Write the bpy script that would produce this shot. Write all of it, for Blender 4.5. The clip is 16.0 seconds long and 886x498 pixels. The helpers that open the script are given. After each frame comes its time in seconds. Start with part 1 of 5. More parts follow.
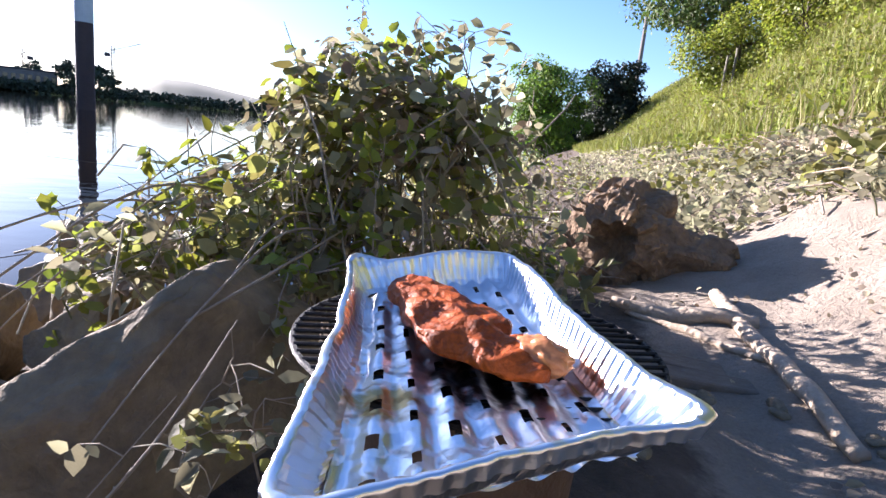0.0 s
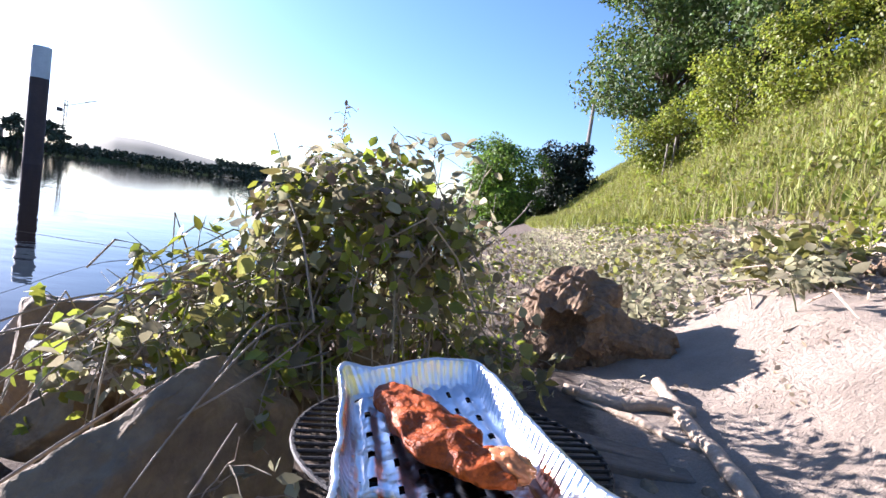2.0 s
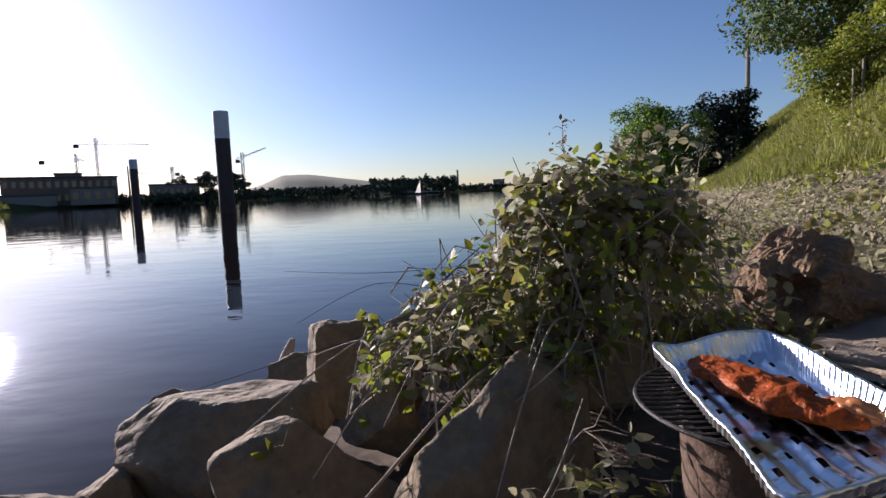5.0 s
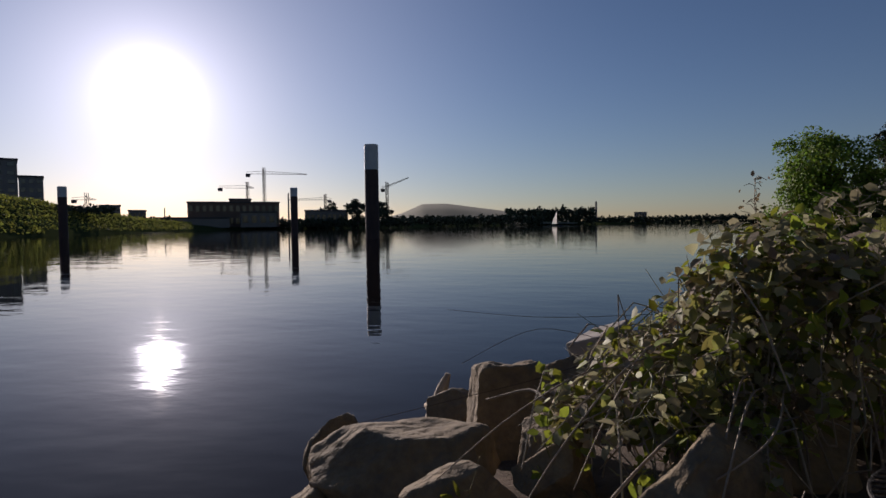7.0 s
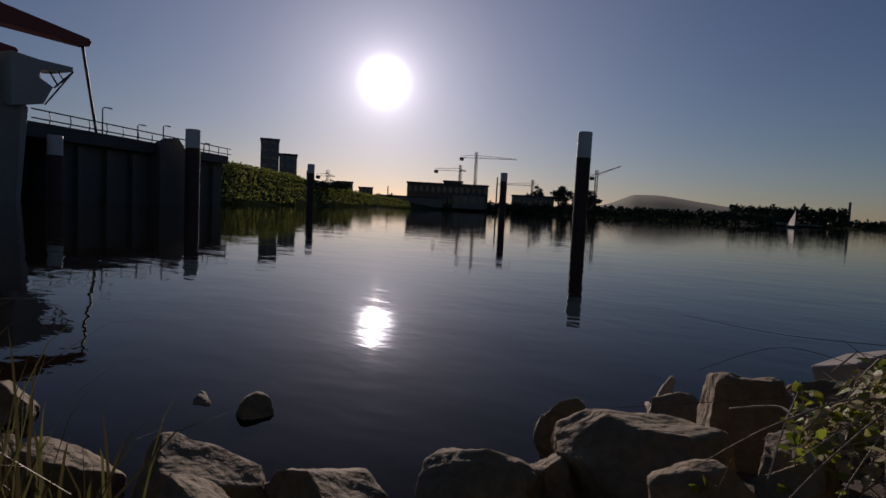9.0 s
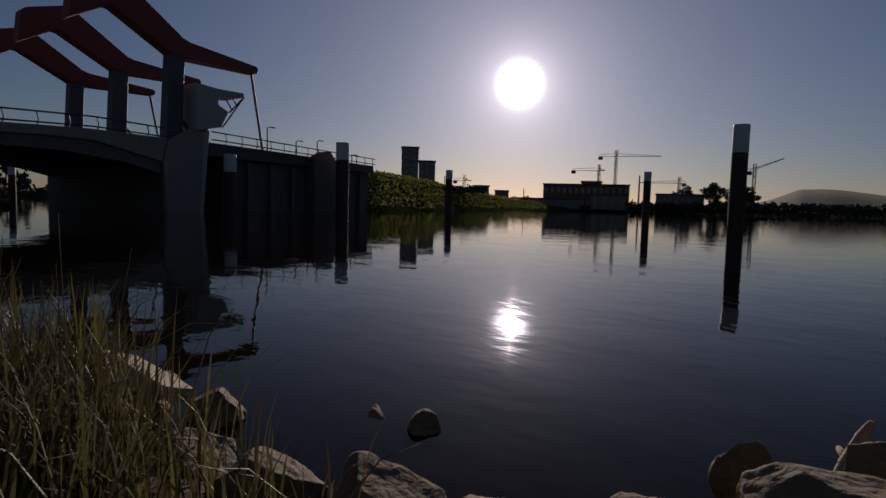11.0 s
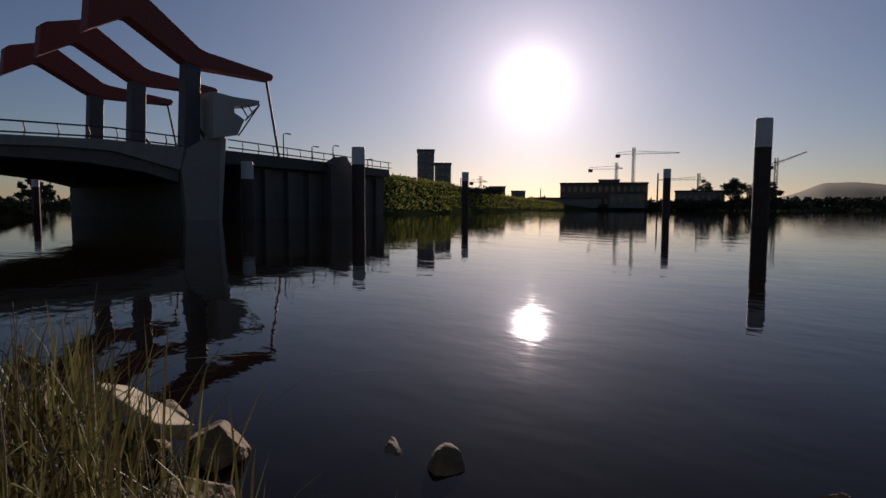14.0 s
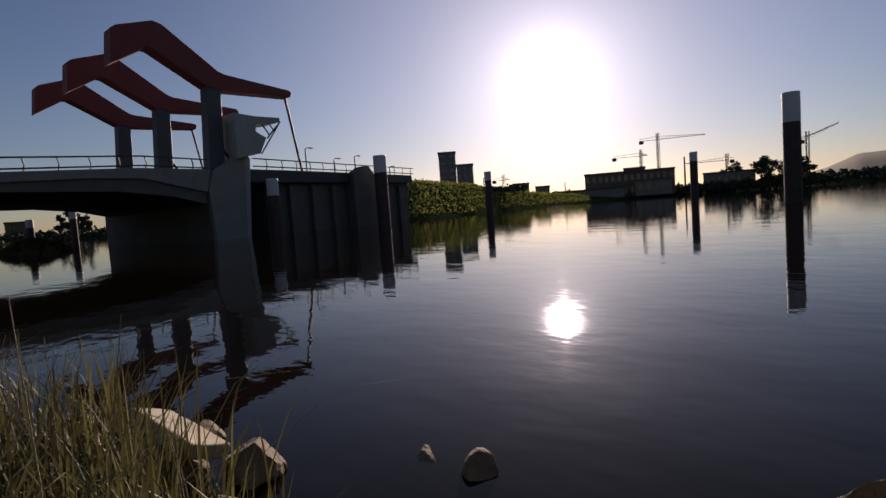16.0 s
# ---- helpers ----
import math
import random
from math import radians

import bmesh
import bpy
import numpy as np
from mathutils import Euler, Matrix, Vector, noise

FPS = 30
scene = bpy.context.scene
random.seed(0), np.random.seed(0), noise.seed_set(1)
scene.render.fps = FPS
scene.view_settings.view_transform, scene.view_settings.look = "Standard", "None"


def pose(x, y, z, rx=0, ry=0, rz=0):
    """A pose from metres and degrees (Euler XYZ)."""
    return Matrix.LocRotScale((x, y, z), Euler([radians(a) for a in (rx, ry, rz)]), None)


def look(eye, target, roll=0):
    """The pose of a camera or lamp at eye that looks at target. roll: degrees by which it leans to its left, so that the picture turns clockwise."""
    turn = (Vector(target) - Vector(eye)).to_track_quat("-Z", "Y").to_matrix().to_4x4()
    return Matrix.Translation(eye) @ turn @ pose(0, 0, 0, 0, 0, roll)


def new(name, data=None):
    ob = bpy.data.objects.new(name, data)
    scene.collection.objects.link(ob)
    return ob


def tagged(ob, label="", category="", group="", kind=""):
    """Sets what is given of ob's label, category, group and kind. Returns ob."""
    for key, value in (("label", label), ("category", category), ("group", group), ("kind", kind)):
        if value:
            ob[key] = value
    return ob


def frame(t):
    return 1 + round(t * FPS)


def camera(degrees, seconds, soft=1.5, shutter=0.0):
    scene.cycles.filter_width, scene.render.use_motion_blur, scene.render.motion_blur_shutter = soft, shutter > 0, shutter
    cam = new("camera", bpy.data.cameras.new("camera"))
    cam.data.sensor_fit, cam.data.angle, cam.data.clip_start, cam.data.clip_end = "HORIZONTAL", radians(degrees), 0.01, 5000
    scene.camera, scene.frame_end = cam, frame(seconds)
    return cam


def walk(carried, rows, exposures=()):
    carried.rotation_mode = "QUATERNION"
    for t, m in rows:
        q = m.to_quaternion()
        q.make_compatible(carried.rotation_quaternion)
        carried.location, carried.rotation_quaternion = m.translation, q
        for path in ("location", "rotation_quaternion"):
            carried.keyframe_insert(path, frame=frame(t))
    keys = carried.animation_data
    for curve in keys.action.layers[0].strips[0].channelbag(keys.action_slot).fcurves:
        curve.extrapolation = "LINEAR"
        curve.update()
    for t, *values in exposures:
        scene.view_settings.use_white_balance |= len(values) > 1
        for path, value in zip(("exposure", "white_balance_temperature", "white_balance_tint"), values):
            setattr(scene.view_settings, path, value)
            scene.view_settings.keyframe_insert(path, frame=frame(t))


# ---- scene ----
cam = camera(76.0, 16.0)
PATH = [
    (0, (-0.0700, -0.4174, 0.8404), (0.3030, 1.5062, 0.4397), 5.79),
    (0.5, (-0.0920, -0.4394, 0.8647), (0.4069, 1.4667, 0.5212), 5.06),
    (1, (-0.1082, -0.4111, 0.8908), (0.3729, 1.5174, 0.6685), 7.69),
    (1.5, (-0.1196, -0.4106, 0.9172), (0.3481, 1.5267, 0.7503), 6.54),
    (2, (-0.1244, -0.4970, 0.9067), (0.3869, 1.4310, 0.7607), 8.00),
    (2.5, (-0.1294, -0.5653, 0.9178), (0.2505, 1.3948, 0.8023), 5.68),
    (3, (-0.1421, -0.6418, 0.8912), (0.1340, 1.3331, 0.7381), 6.17),
    (3.5, (-0.1487, -0.6627, 0.8677), (0.0338, 1.3167, 0.6465), 3.36),
    (4, (-0.2156, -0.6031, 0.8975), (-0.0792, 1.3794, 0.6720), -1.50),
    (4.2, (-0.2472, -0.6000, 0.9034), (-0.1424, 1.3846, 0.6789), -1.82),
    (6.3, (-0.3994, -0.6770, 0.9839), (-0.6798, 1.2992, 0.8570), -2.12),
    (6.5, (-0.4048, -0.6606, 0.9863), (-0.7399, 1.3077, 0.8712), -1.92),
    (7, (-0.4400, -0.6822, 0.9949), (-0.9245, 1.2563, 0.9106), -0.70),
    (7.5, (-0.4750, -0.7287, 0.9977), (-1.0769, 1.1764, 0.9069), 1.03),
    (8, (-0.4968, -0.7743, 1.0022), (-1.2985, 1.0548, 0.8950), 2.41),
    (8.5, (-0.4975, -0.8396, 1.0129), (-1.4349, 0.9194, 0.8474), 2.33),
    (9, (-0.5027, -0.9451, 1.0460), (-1.6251, 0.7038, 0.9005), 2.89),
    (9.5, (-0.4948, -1.0212, 1.0760), (-1.7315, 0.5427, 0.9183), 2.17),
    (10, (-0.4625, -1.0941, 1.1238), (-1.8442, 0.3448, 0.9819), 1.88),
    (10.2, (-0.4512, -1.1470, 1.1483), (-1.8761, 0.2499, 1.0122), 1.34),
    (12.3, (-0.7900, -0.9150, 1.1833), (-2.2930, 0.3942, 1.0184), 1.82),
    (12.5, (-0.7962, -0.9022, 1.1838), (-2.2930, 0.4139, 1.0186), 1.53),
    (13, (-0.8018, -0.8799, 1.2035), (-2.3098, 0.4245, 1.0477), 0.66),
    (13.5, (-0.7993, -0.8883, 1.2158), (-2.3112, 0.4110, 1.0541), -0.00),
    (14, (-0.7910, -0.8883, 1.2214), (-2.3125, 0.4012, 1.0727), 0.26),
    (14.5, (-0.7692, -0.8817, 1.2185), (-2.3045, 0.3924, 1.0785), 0.20),
    (15, (-0.7492, -0.8774, 1.2486), (-2.2833, 0.3979, 1.1070), -1.96),
    (15.5, (-0.7486, -0.8575, 1.2388), (-2.3034, 0.3936, 1.1064), -3.08),
    (16, (-0.7606, -0.8504, 1.2375), (-2.3443, 0.3632, 1.0991), -4.14),
]
walk(cam, [(t, look(eye, target, roll)) for t, eye, target, roll in PATH],
     exposures=[(0, 2.5, 5500, 28), (1.5, 2.55, 5500, 29), (2.5, 2.35, 5250, 28), (3.5, 2.1, 5100, 28), (4.2, 1.7, 5350, 30), (6.3, 0.35, 6100, 27), (7.0, 0.1, 6100, 28), (8.0, -0.2, 6100, 29),
                (9.0, -0.65, 6200, 30), (10.2, -0.95, 6200, 30), (12.5, -0.42, 6600, 31), (13.6, -0.15, 6600, 31), (14.5, -0.15, 6600, 31), (15.5, -0.1, 6500, 31), (16.0, 0.2, 6700, 33)])

# ---- light ----
SUN = Vector((-0.6397, 0.7405, 0.2059)).normalized()
world = bpy.data.worlds.new("sky")
scene.world = world
world.use_nodes = True
wn, wl = world.node_tree.nodes, world.node_tree.links
wn.clear()
sky = wn.new("ShaderNodeTexSky")
sky.sky_type, sky.sun_disc = "NISHITA", False
sky.sun_elevation = math.asin(SUN.z)
sky.sun_rotation = math.atan2(SUN.x, SUN.y)
sky.air_density, sky.dust_density, sky.ozone_density = 1.0, 0.2, 3.0
bg = wn.new("ShaderNodeBackground")
bg.inputs["Strength"].default_value = 0.05
wl.new(sky.outputs[0], bg.inputs["Color"])
# the sun's face and the bright air round it
coord = wn.new("ShaderNodeTexCoord")
dot = wn.new("ShaderNodeVectorMath")
dot.operation = "DOT_PRODUCT"
dot.inputs[1].default_value = SUN
wl.new(coord.outputs["Generated"], dot.inputs[0])


def glow(power, strength, tint):
    clampn = wn.new("ShaderNodeMath")
    clampn.operation = "MAXIMUM"
    clampn.inputs[1].default_value = 0.0
    wl.new(dot.outputs["Value"], clampn.inputs[0])
    raised = wn.new("ShaderNodeMath")
    raised.operation = "POWER"
    raised.inputs[1].default_value = power
    wl.new(clampn.outputs[0], raised.inputs[0])
    scale = wn.new("ShaderNodeMath")
    scale.operation = "MULTIPLY"
    scale.inputs[1].default_value = strength
    wl.new(raised.outputs[0], scale.inputs[0])
    b = wn.new("ShaderNodeBackground")
    b.inputs["Color"].default_value = (*tint, 1)
    wl.new(scale.outputs[0], b.inputs["Strength"])
    return b


total = bg
for power, strength, tint in ((5000, 30.0, (1, 0.97, 0.9)), (700, 0.9, (1, 0.95, 0.88)), (110, 0.38, (1, 0.96, 0.9)), (12, 0.2, (0.95, 0.97, 1.0))):
    add = wn.new("ShaderNodeAddShader")
    wl.new(total.outputs[0], add.inputs[0])
    wl.new(glow(power, strength, tint).outputs[0], add.inputs[1])
    total = add
wl.new(total.outputs[0], wn.new("ShaderNodeOutputWorld").inputs["Surface"])
sun = new("sun", bpy.data.lights.new("sun", "SUN"))
sun.data.energy, sun.data.angle, sun.data.color = 4.3, radians(0.5), (1.0, 0.89, 0.70)
sun.matrix_world = look(SUN * 50, (0, 0, 0))

# ---- materials ----


def material(name, base, rough=0.8, metal=0.0, noise_scale=20.0, other=None, amount=0.5, bump=0.3, bump_scale=None, spec=0.5,
             island=0.0, through_light=0.0, bump_dist=0.01):
    """A surface that varies at two scales between two colours, with fine relief."""
    m = bpy.data.materials.new(name)
    m.use_nodes = True
    n, l = m.node_tree.nodes, m.node_tree.links
    p = n["Principled BSDF"]
    p.inputs["Roughness"].default_value, p.inputs["Metallic"].default_value = rough, metal
    p.inputs["Specular IOR Level"].default_value = spec
    where = n.new("ShaderNodeTexCoord").outputs["Object"]
    fine, coarse = n.new("ShaderNodeTexNoise"), n.new("ShaderNodeTexNoise")
    for tex, sc in ((fine, noise_scale * 6), (coarse, noise_scale)):
        tex.inputs["Scale"].default_value, tex.inputs["Detail"].default_value, tex.inputs["Roughness"].default_value = sc, 6, 0.65
        l.new(where, tex.inputs["Vector"])
    mixed = n.new("ShaderNodeMath")
    mixed.operation = "MULTIPLY_ADD"
    mixed.inputs[1].default_value = 0.5
    l.new(fine.outputs["Fac"], mixed.inputs[0])
    half = n.new("ShaderNodeMath")
    half.operation = "MULTIPLY"
    half.inputs[1].default_value = 0.5
    l.new(coarse.outputs["Fac"], half.inputs[0])
    l.new(half.outputs[0], mixed.inputs[2])
    ramp = n.new("ShaderNodeMapRange")
    ramp.inputs["From Min"].default_value, ramp.inputs["From Max"].default_value = 0.5 - 0.22, 0.5 + 0.22
    l.new(mixed.outputs[0], ramp.inputs["Value"])
    blend = n.new("ShaderNodeMix")
    blend.data_type = "RGBA"
    other = other or tuple(c * (1 - amount) for c in base)
    blend.inputs[6].default_value, blend.inputs[7].default_value = (*other, 1), (*base, 1)
    l.new(ramp.outputs[0], blend.inputs[0])
    colour = blend.outputs[2]
    if island:
        geo = n.new("ShaderNodeNewGeometry")
        hsv = n.new("ShaderNodeHueSaturation")
        val = n.new("ShaderNodeMapRange")
        val.inputs["To Min"].default_value, val.inputs["To Max"].default_value = 1 - island, 1 + island
        l.new(geo.outputs["Random Per Island"], val.inputs["Value"])
        l.new(val.outputs[0], hsv.inputs["Value"])
        hue = n.new("ShaderNodeMapRange")
        hue.inputs["To Min"].default_value, hue.inputs["To Max"].default_value = 0.5 - 0.05 * island, 0.5 + 0.05 * island
        l.new(geo.outputs["Random Per Island"], hue.inputs["Value"])
        l.new(hue.outputs[0], hsv.inputs["Hue"])
        l.new(colour, hsv.inputs["Color"])
        colour = hsv.outputs[0]
    l.new(colour, p.inputs["Base Color"])
    if bump:
        bmp = n.new("ShaderNodeBump")
        bmp.inputs["Strength"].default_value, bmp.inputs["Distance"].default_value = bump, bump_dist
        src = fine
        if bump_scale:
            src = n.new("ShaderNodeTexNoise")
            src.inputs["Scale"].default_value, src.inputs["Detail"].default_value = bump_scale, 8
            l.new(where, src.inputs["Vector"])
        l.new(src.outputs["Fac"], bmp.inputs["Height"])
        l.new(bmp.outputs[0], p.inputs["Normal"])
    if through_light:
        tl = n.new("ShaderNodeBsdfTranslucent")
        l.new(colour, tl.inputs["Color"])
        mx = n.new("ShaderNodeMixShader")
        mx.inputs[0].default_value = through_light
        out = n["Material Output"]
        l.new(p.outputs[0], mx.inputs[1])
        l.new(tl.outputs[0], mx.inputs[2])
        l.new(mx.outputs[0], out.inputs["Surface"])
    return m


SAND = material("dry_sand", (0.41, 0.345, 0.27), 0.95, noise_scale=3.0, other=(0.30, 0.25, 0.2), bump=0.6, bump_scale=60)
EARTH = material("dark_earth", (0.13, 0.10, 0.075), 0.95, noise_scale=4.0, bump=0.8, bump_scale=40)
TURF = material("turf", (0.15, 0.17, 0.04), 0.95, noise_scale=0.6, other=(0.17, 0.15, 0.06), bump=0.5, bump_scale=20)
MUD = material("river_mud", (0.05, 0.045, 0.035), 0.7, noise_scale=2.0)
FAR_LAND = material("far_land", (0.06, 0.075, 0.03), 1.0, noise_scale=0.05, bump=0, spec=0.0)
ROCK = material("weathered_stone", (0.27, 0.203, 0.11), 0.9, noise_scale=5.0, other=(0.088, 0.07, 0.05), bump=0.9, bump_scale=26, bump_dist=0.02)
PILE_STEEL = material("rusty_pile_steel", (0.085, 0.05, 0.04), 0.75, noise_scale=1.5, other=(0.05, 0.03, 0.028), bump=0.4)
PILE_WHITE = material("faded_white_paint", (0.6, 0.6, 0.6), 0.6, noise_scale=2.0, amount=0.25, bump=0.2)

LITTER = material("dry_plant_litter", (0.36, 0.30, 0.2), 0.95, noise_scale=5.0, other=(0.16, 0.13, 0.08), bump=0.9, bump_scale=50)
LEAF_GREEN = material("bramble_leaf", (0.28, 0.26, 0.065), 0.6, noise_scale=8, other=(0.16, 0.165, 0.05), bump=0.2, island=0.45, through_light=0.5)
LEAF_DUSTY = material("dusty_leaf", (0.35, 0.33, 0.20), 0.8, noise_scale=12, other=(0.25, 0.24, 0.14), bump=0.2, island=0.4, through_light=0.55)
LEAF_FRESH = material("fresh_leaf", (0.25, 0.28, 0.03), 0.55, noise_scale=8, other=(0.15, 0.18, 0.02), bump=0.2, island=0.4, through_light=0.5)
LEAF_TREE = material("tree_leaf", (0.10, 0.14, 0.03), 0.7, noise_scale=1.0, other=(0.065, 0.105, 0.025), bump=0, island=0.5, through_light=0.35)
LEAF_BRIGHT = material("bright_tree_leaf", (0.17, 0.26, 0.03), 0.65, noise_scale=1.0, other=(0.10, 0.17, 0.02), bump=0, island=0.4, through_light=0.4)
LEAF_DARK = material("dark_tree_leaf", (0.03, 0.045, 0.022), 0.7, noise_scale=1.0, bump=0, island=0.4, through_light=0.15)
LEAF_DRY = material("dead_leaf", (0.36, 0.29, 0.19), 0.8, noise_scale=10, other=(0.2, 0.15, 0.09), bump=0.2, island=0.4, through_light=0.15)
FAR_GREEN = material("far_foliage", (0.065, 0.08, 0.04), 0.9, noise_scale=0.3, bump=0, island=0.4)
GRASS = material("bank_grass", (0.19, 0.24, 0.035), 0.7, noise_scale=0.7, other=(0.24, 0.22, 0.05), bump=0, island=0.35, through_light=0.35)
GRASS_DRY = material("dry_grass", (0.32, 0.27, 0.13), 0.8, noise_scale=1.0, other=(0.26, 0.22, 0.1), bump=0, island=0.35, through_light=0.25)
REED = material("reed_grass", (0.085, 0.095, 0.03), 0.6, noise_scale=6, other=(0.15, 0.12, 0.05), bump=0, island=0.5, through_light=0.3)
STEM_DRY = material("dry_stem", (0.36, 0.31, 0.23), 0.8, noise_scale=30, other=(0.2, 0.16, 0.11), bump=0.3, island=0.3)
STEM_GREEN = material("green_stem", (0.15, 0.16, 0.06), 0.7, noise_scale=30, bump=0.2, island=0.3)
BARK = material("bark", (0.11, 0.085, 0.06), 0.9, noise_scale=8, bump=0.8, bump_scale=30)
DRIFTWOOD = material("bleached_driftwood", (0.47, 0.38, 0.28), 0.85, noise_scale=9, other=(0.28, 0.21, 0.14), bump=0.7, bump_scale=70)
ROTTEN = material("rotten_wood", (0.30, 0.20, 0.11), 0.95, noise_scale=9, other=(0.10, 0.062, 0.034), bump=1.0, bump_scale=45, bump_dist=0.03)
WET_WOOD = material("old_plank", (0.19, 0.15, 0.11), 0.8, noise_scale=7, other=(0.09, 0.07, 0.05), bump=0.7, bump_scale=40)
CONCRETE = material("weathered_concrete", (0.30, 0.28, 0.25), 0.9, noise_scale=0.5, other=(0.2, 0.185, 0.165), bump=0.2)
# darker tone for the deck, river pier, abutment and buttresses
CONCRETE_DARK = material("dark_concrete", (0.16, 0.145, 0.13), 0.9, noise_scale=0.35, other=(0.10, 0.09, 0.08), bump=0.2)
CONCRETE_LIGHT = material("pale_concrete", (0.42, 0.41, 0.39), 0.85, noise_scale=0.6, amount=0.3, bump=0.15)
STEEL_DARK = material("dark_painted_steel", (0.05, 0.05, 0.055), 0.6, noise_scale=1.0, amount=0.4, bump=0.1)
PYLON_STEEL = material("grey_painted_steel", (0.075, 0.08, 0.09), 0.6, noise_scale=0.7, amount=0.4, bump=0.1)
RED_PAINT = material("faded_red_paint", (0.24, 0.036, 0.026), 0.65, noise_scale=0.6, other=(0.16, 0.03, 0.024), bump=0.1)
DARK_GLASS = material("dark_window", (0.03, 0.035, 0.04), 0.12, noise_scale=1.0, bump=0, spec=0.7)
FAR_WALL = material("grey_render", (0.22, 0.2, 0.19), 0.9, noise_scale=0.2, amount=0.3, bump=0)
FAR_BRICK = material("brown_brickwork", (0.17, 0.11, 0.08), 0.9, noise_scale=0.2, amount=0.3, bump=0)
FAR_PALE = material("pale_cladding", (0.22, 0.19, 0.16), 0.8, noise_scale=0.2, amount=0.25, bump=0)
FAR_ROOF = material("dark_roof_felt", (0.09, 0.08, 0.075), 0.9, noise_scale=0.3, bump=0)
CRANE = material("crane_steel", (0.2, 0.17, 0.12), 0.6, noise_scale=0.5, bump=0)
HILL = material("hill_grass", (0.085, 0.095, 0.05), 0.95, noise_scale=0.02, other=(0.08, 0.095, 0.04), bump=0)
SAIL = material("sail_cloth", (0.8, 0.78, 0.74), 0.8, noise_scale=1.0, amount=0.08, bump=0)
RUST = material("rusty_bucket_steel", (0.19, 0.125, 0.085), 0.65, 0.35, noise_scale=9, other=(0.085, 0.055, 0.042), bump=0.4, bump_scale=60)
IRON = material("black_grill_iron", (0.025, 0.024, 0.024), 0.55, 0.6, noise_scale=40, bump=0.3)
ASH = material("grey_ash", (0.09, 0.085, 0.08), 1.0, noise_scale=30, other=(0.03, 0.03, 0.03), bump=1.0, bump_scale=90)
WIRE = material("galvanised_wire", (0.45, 0.43, 0.4), 0.45, 0.8, noise_scale=60, amount=0.4, bump=0.2)
SLAB = material("pale_stone", (0.5, 0.44, 0.3), 0.85, noise_scale=6, amount=0.35, bump=0.4)

GROUND = bpy.data.materials.new("river_bank_ground")
GROUND.use_nodes = True
n, l = GROUND.node_tree.nodes, GROUND.node_tree.links
p = n["Principled BSDF"]
p.inputs["Roughness"].default_value, p.inputs["Specular IOR Level"].default_value = 0.95, 0.2
where = n.new("ShaderNodeTexCoord").outputs["Object"]


def ground_noise(scale, detail=7):
    tx = n.new("ShaderNodeTexNoise")
    tx.inputs["Scale"].default_value, tx.inputs["Detail"].default_value, tx.inputs["Roughness"].default_value = scale, detail, 0.65
    l.new(where, tx.inputs["Vector"])
    return tx.outputs["Fac"]


def two_tone(a, b, scale):
    mr = n.new("ShaderNodeMapRange")
    mr.inputs["From Min"].default_value, mr.inputs["From Max"].default_value = 0.32, 0.68
    l.new(ground_noise(scale), mr.inputs["Value"])
    mx = n.new("ShaderNodeMix")
    mx.data_type = "RGBA"
    mx.inputs[6].default_value, mx.inputs[7].default_value = (*a, 1), (*b, 1)
    l.new(mr.outputs[0], mx.inputs[0])
    return mx.outputs[2]


cover = n.new("ShaderNodeAttribute")
cover.attribute_name = "cover"
split = n.new("ShaderNodeSeparateColor")
l.new(cover.outputs["Color"], split.inputs[0])
edge = ground_noise(14)
colour = two_tone((0.27, 0.222, 0.17), (0.41, 0.345, 0.27), 4.0)
grit = n.new("ShaderNodeMix")
grit.data_type, grit.blend_type = "RGBA", "MULTIPLY"
grit.inputs[0].default_value = 0.5
l.new(colour, grit.inputs[6])
l.new(two_tone((0.55, 0.53, 0.5), (1, 1, 1), 160.0), grit.inputs[7])
colour = grit.outputs[2]
# channel 0, dark earth, also paints in the shade near the bucket
for channel, a, b, scale in ((0, (0.055, 0.043, 0.032), (0.15, 0.115, 0.085), 9.0), (1, (0.13, 0.105, 0.065), (0.36, 0.30, 0.20), 22.0), (2, (0.09, 0.11, 0.03), (0.17, 0.15, 0.06), 3.0)):
    ad = n.new("ShaderNodeMath")
    ad.operation = "MULTIPLY_ADD"
    ad.inputs[1].default_value = 1.0
    l.new(edge, ad.inputs[0])
    l.new(split.outputs[channel], ad.inputs[2])
    mr = n.new("ShaderNodeMapRange")
    mr.inputs["From Min"].default_value, mr.inputs["From Max"].default_value = 0.85, 1.15
    l.new(ad.outputs[0], mr.inputs["Value"])
    mx = n.new("ShaderNodeMix")
    mx.data_type = "RGBA"
    l.new(mr.outputs[0], mx.inputs[0])
    l.new(colour, mx.inputs[6])
    l.new(two_tone(a, b, scale), mx.inputs[7])
    colour = mx.outputs[2]
l.new(colour, p.inputs["Base Color"])
h1, h2 = ground_noise(45), ground_noise(200, 4)
ad = n.new("ShaderNodeMath")
ad.operation = "MULTIPLY_ADD"
ad.inputs[1].default_value = 0.35
l.new(h2, ad.inputs[0])
l.new(h1, ad.inputs[2])
bmp = n.new("ShaderNodeBump")
bmp.inputs["Strength"].default_value, bmp.inputs["Distance"].default_value = 0.9, 0.02
l.new(ad.outputs[0], bmp.inputs["Height"])
l.new(bmp.outputs[0], p.inputs["Normal"])

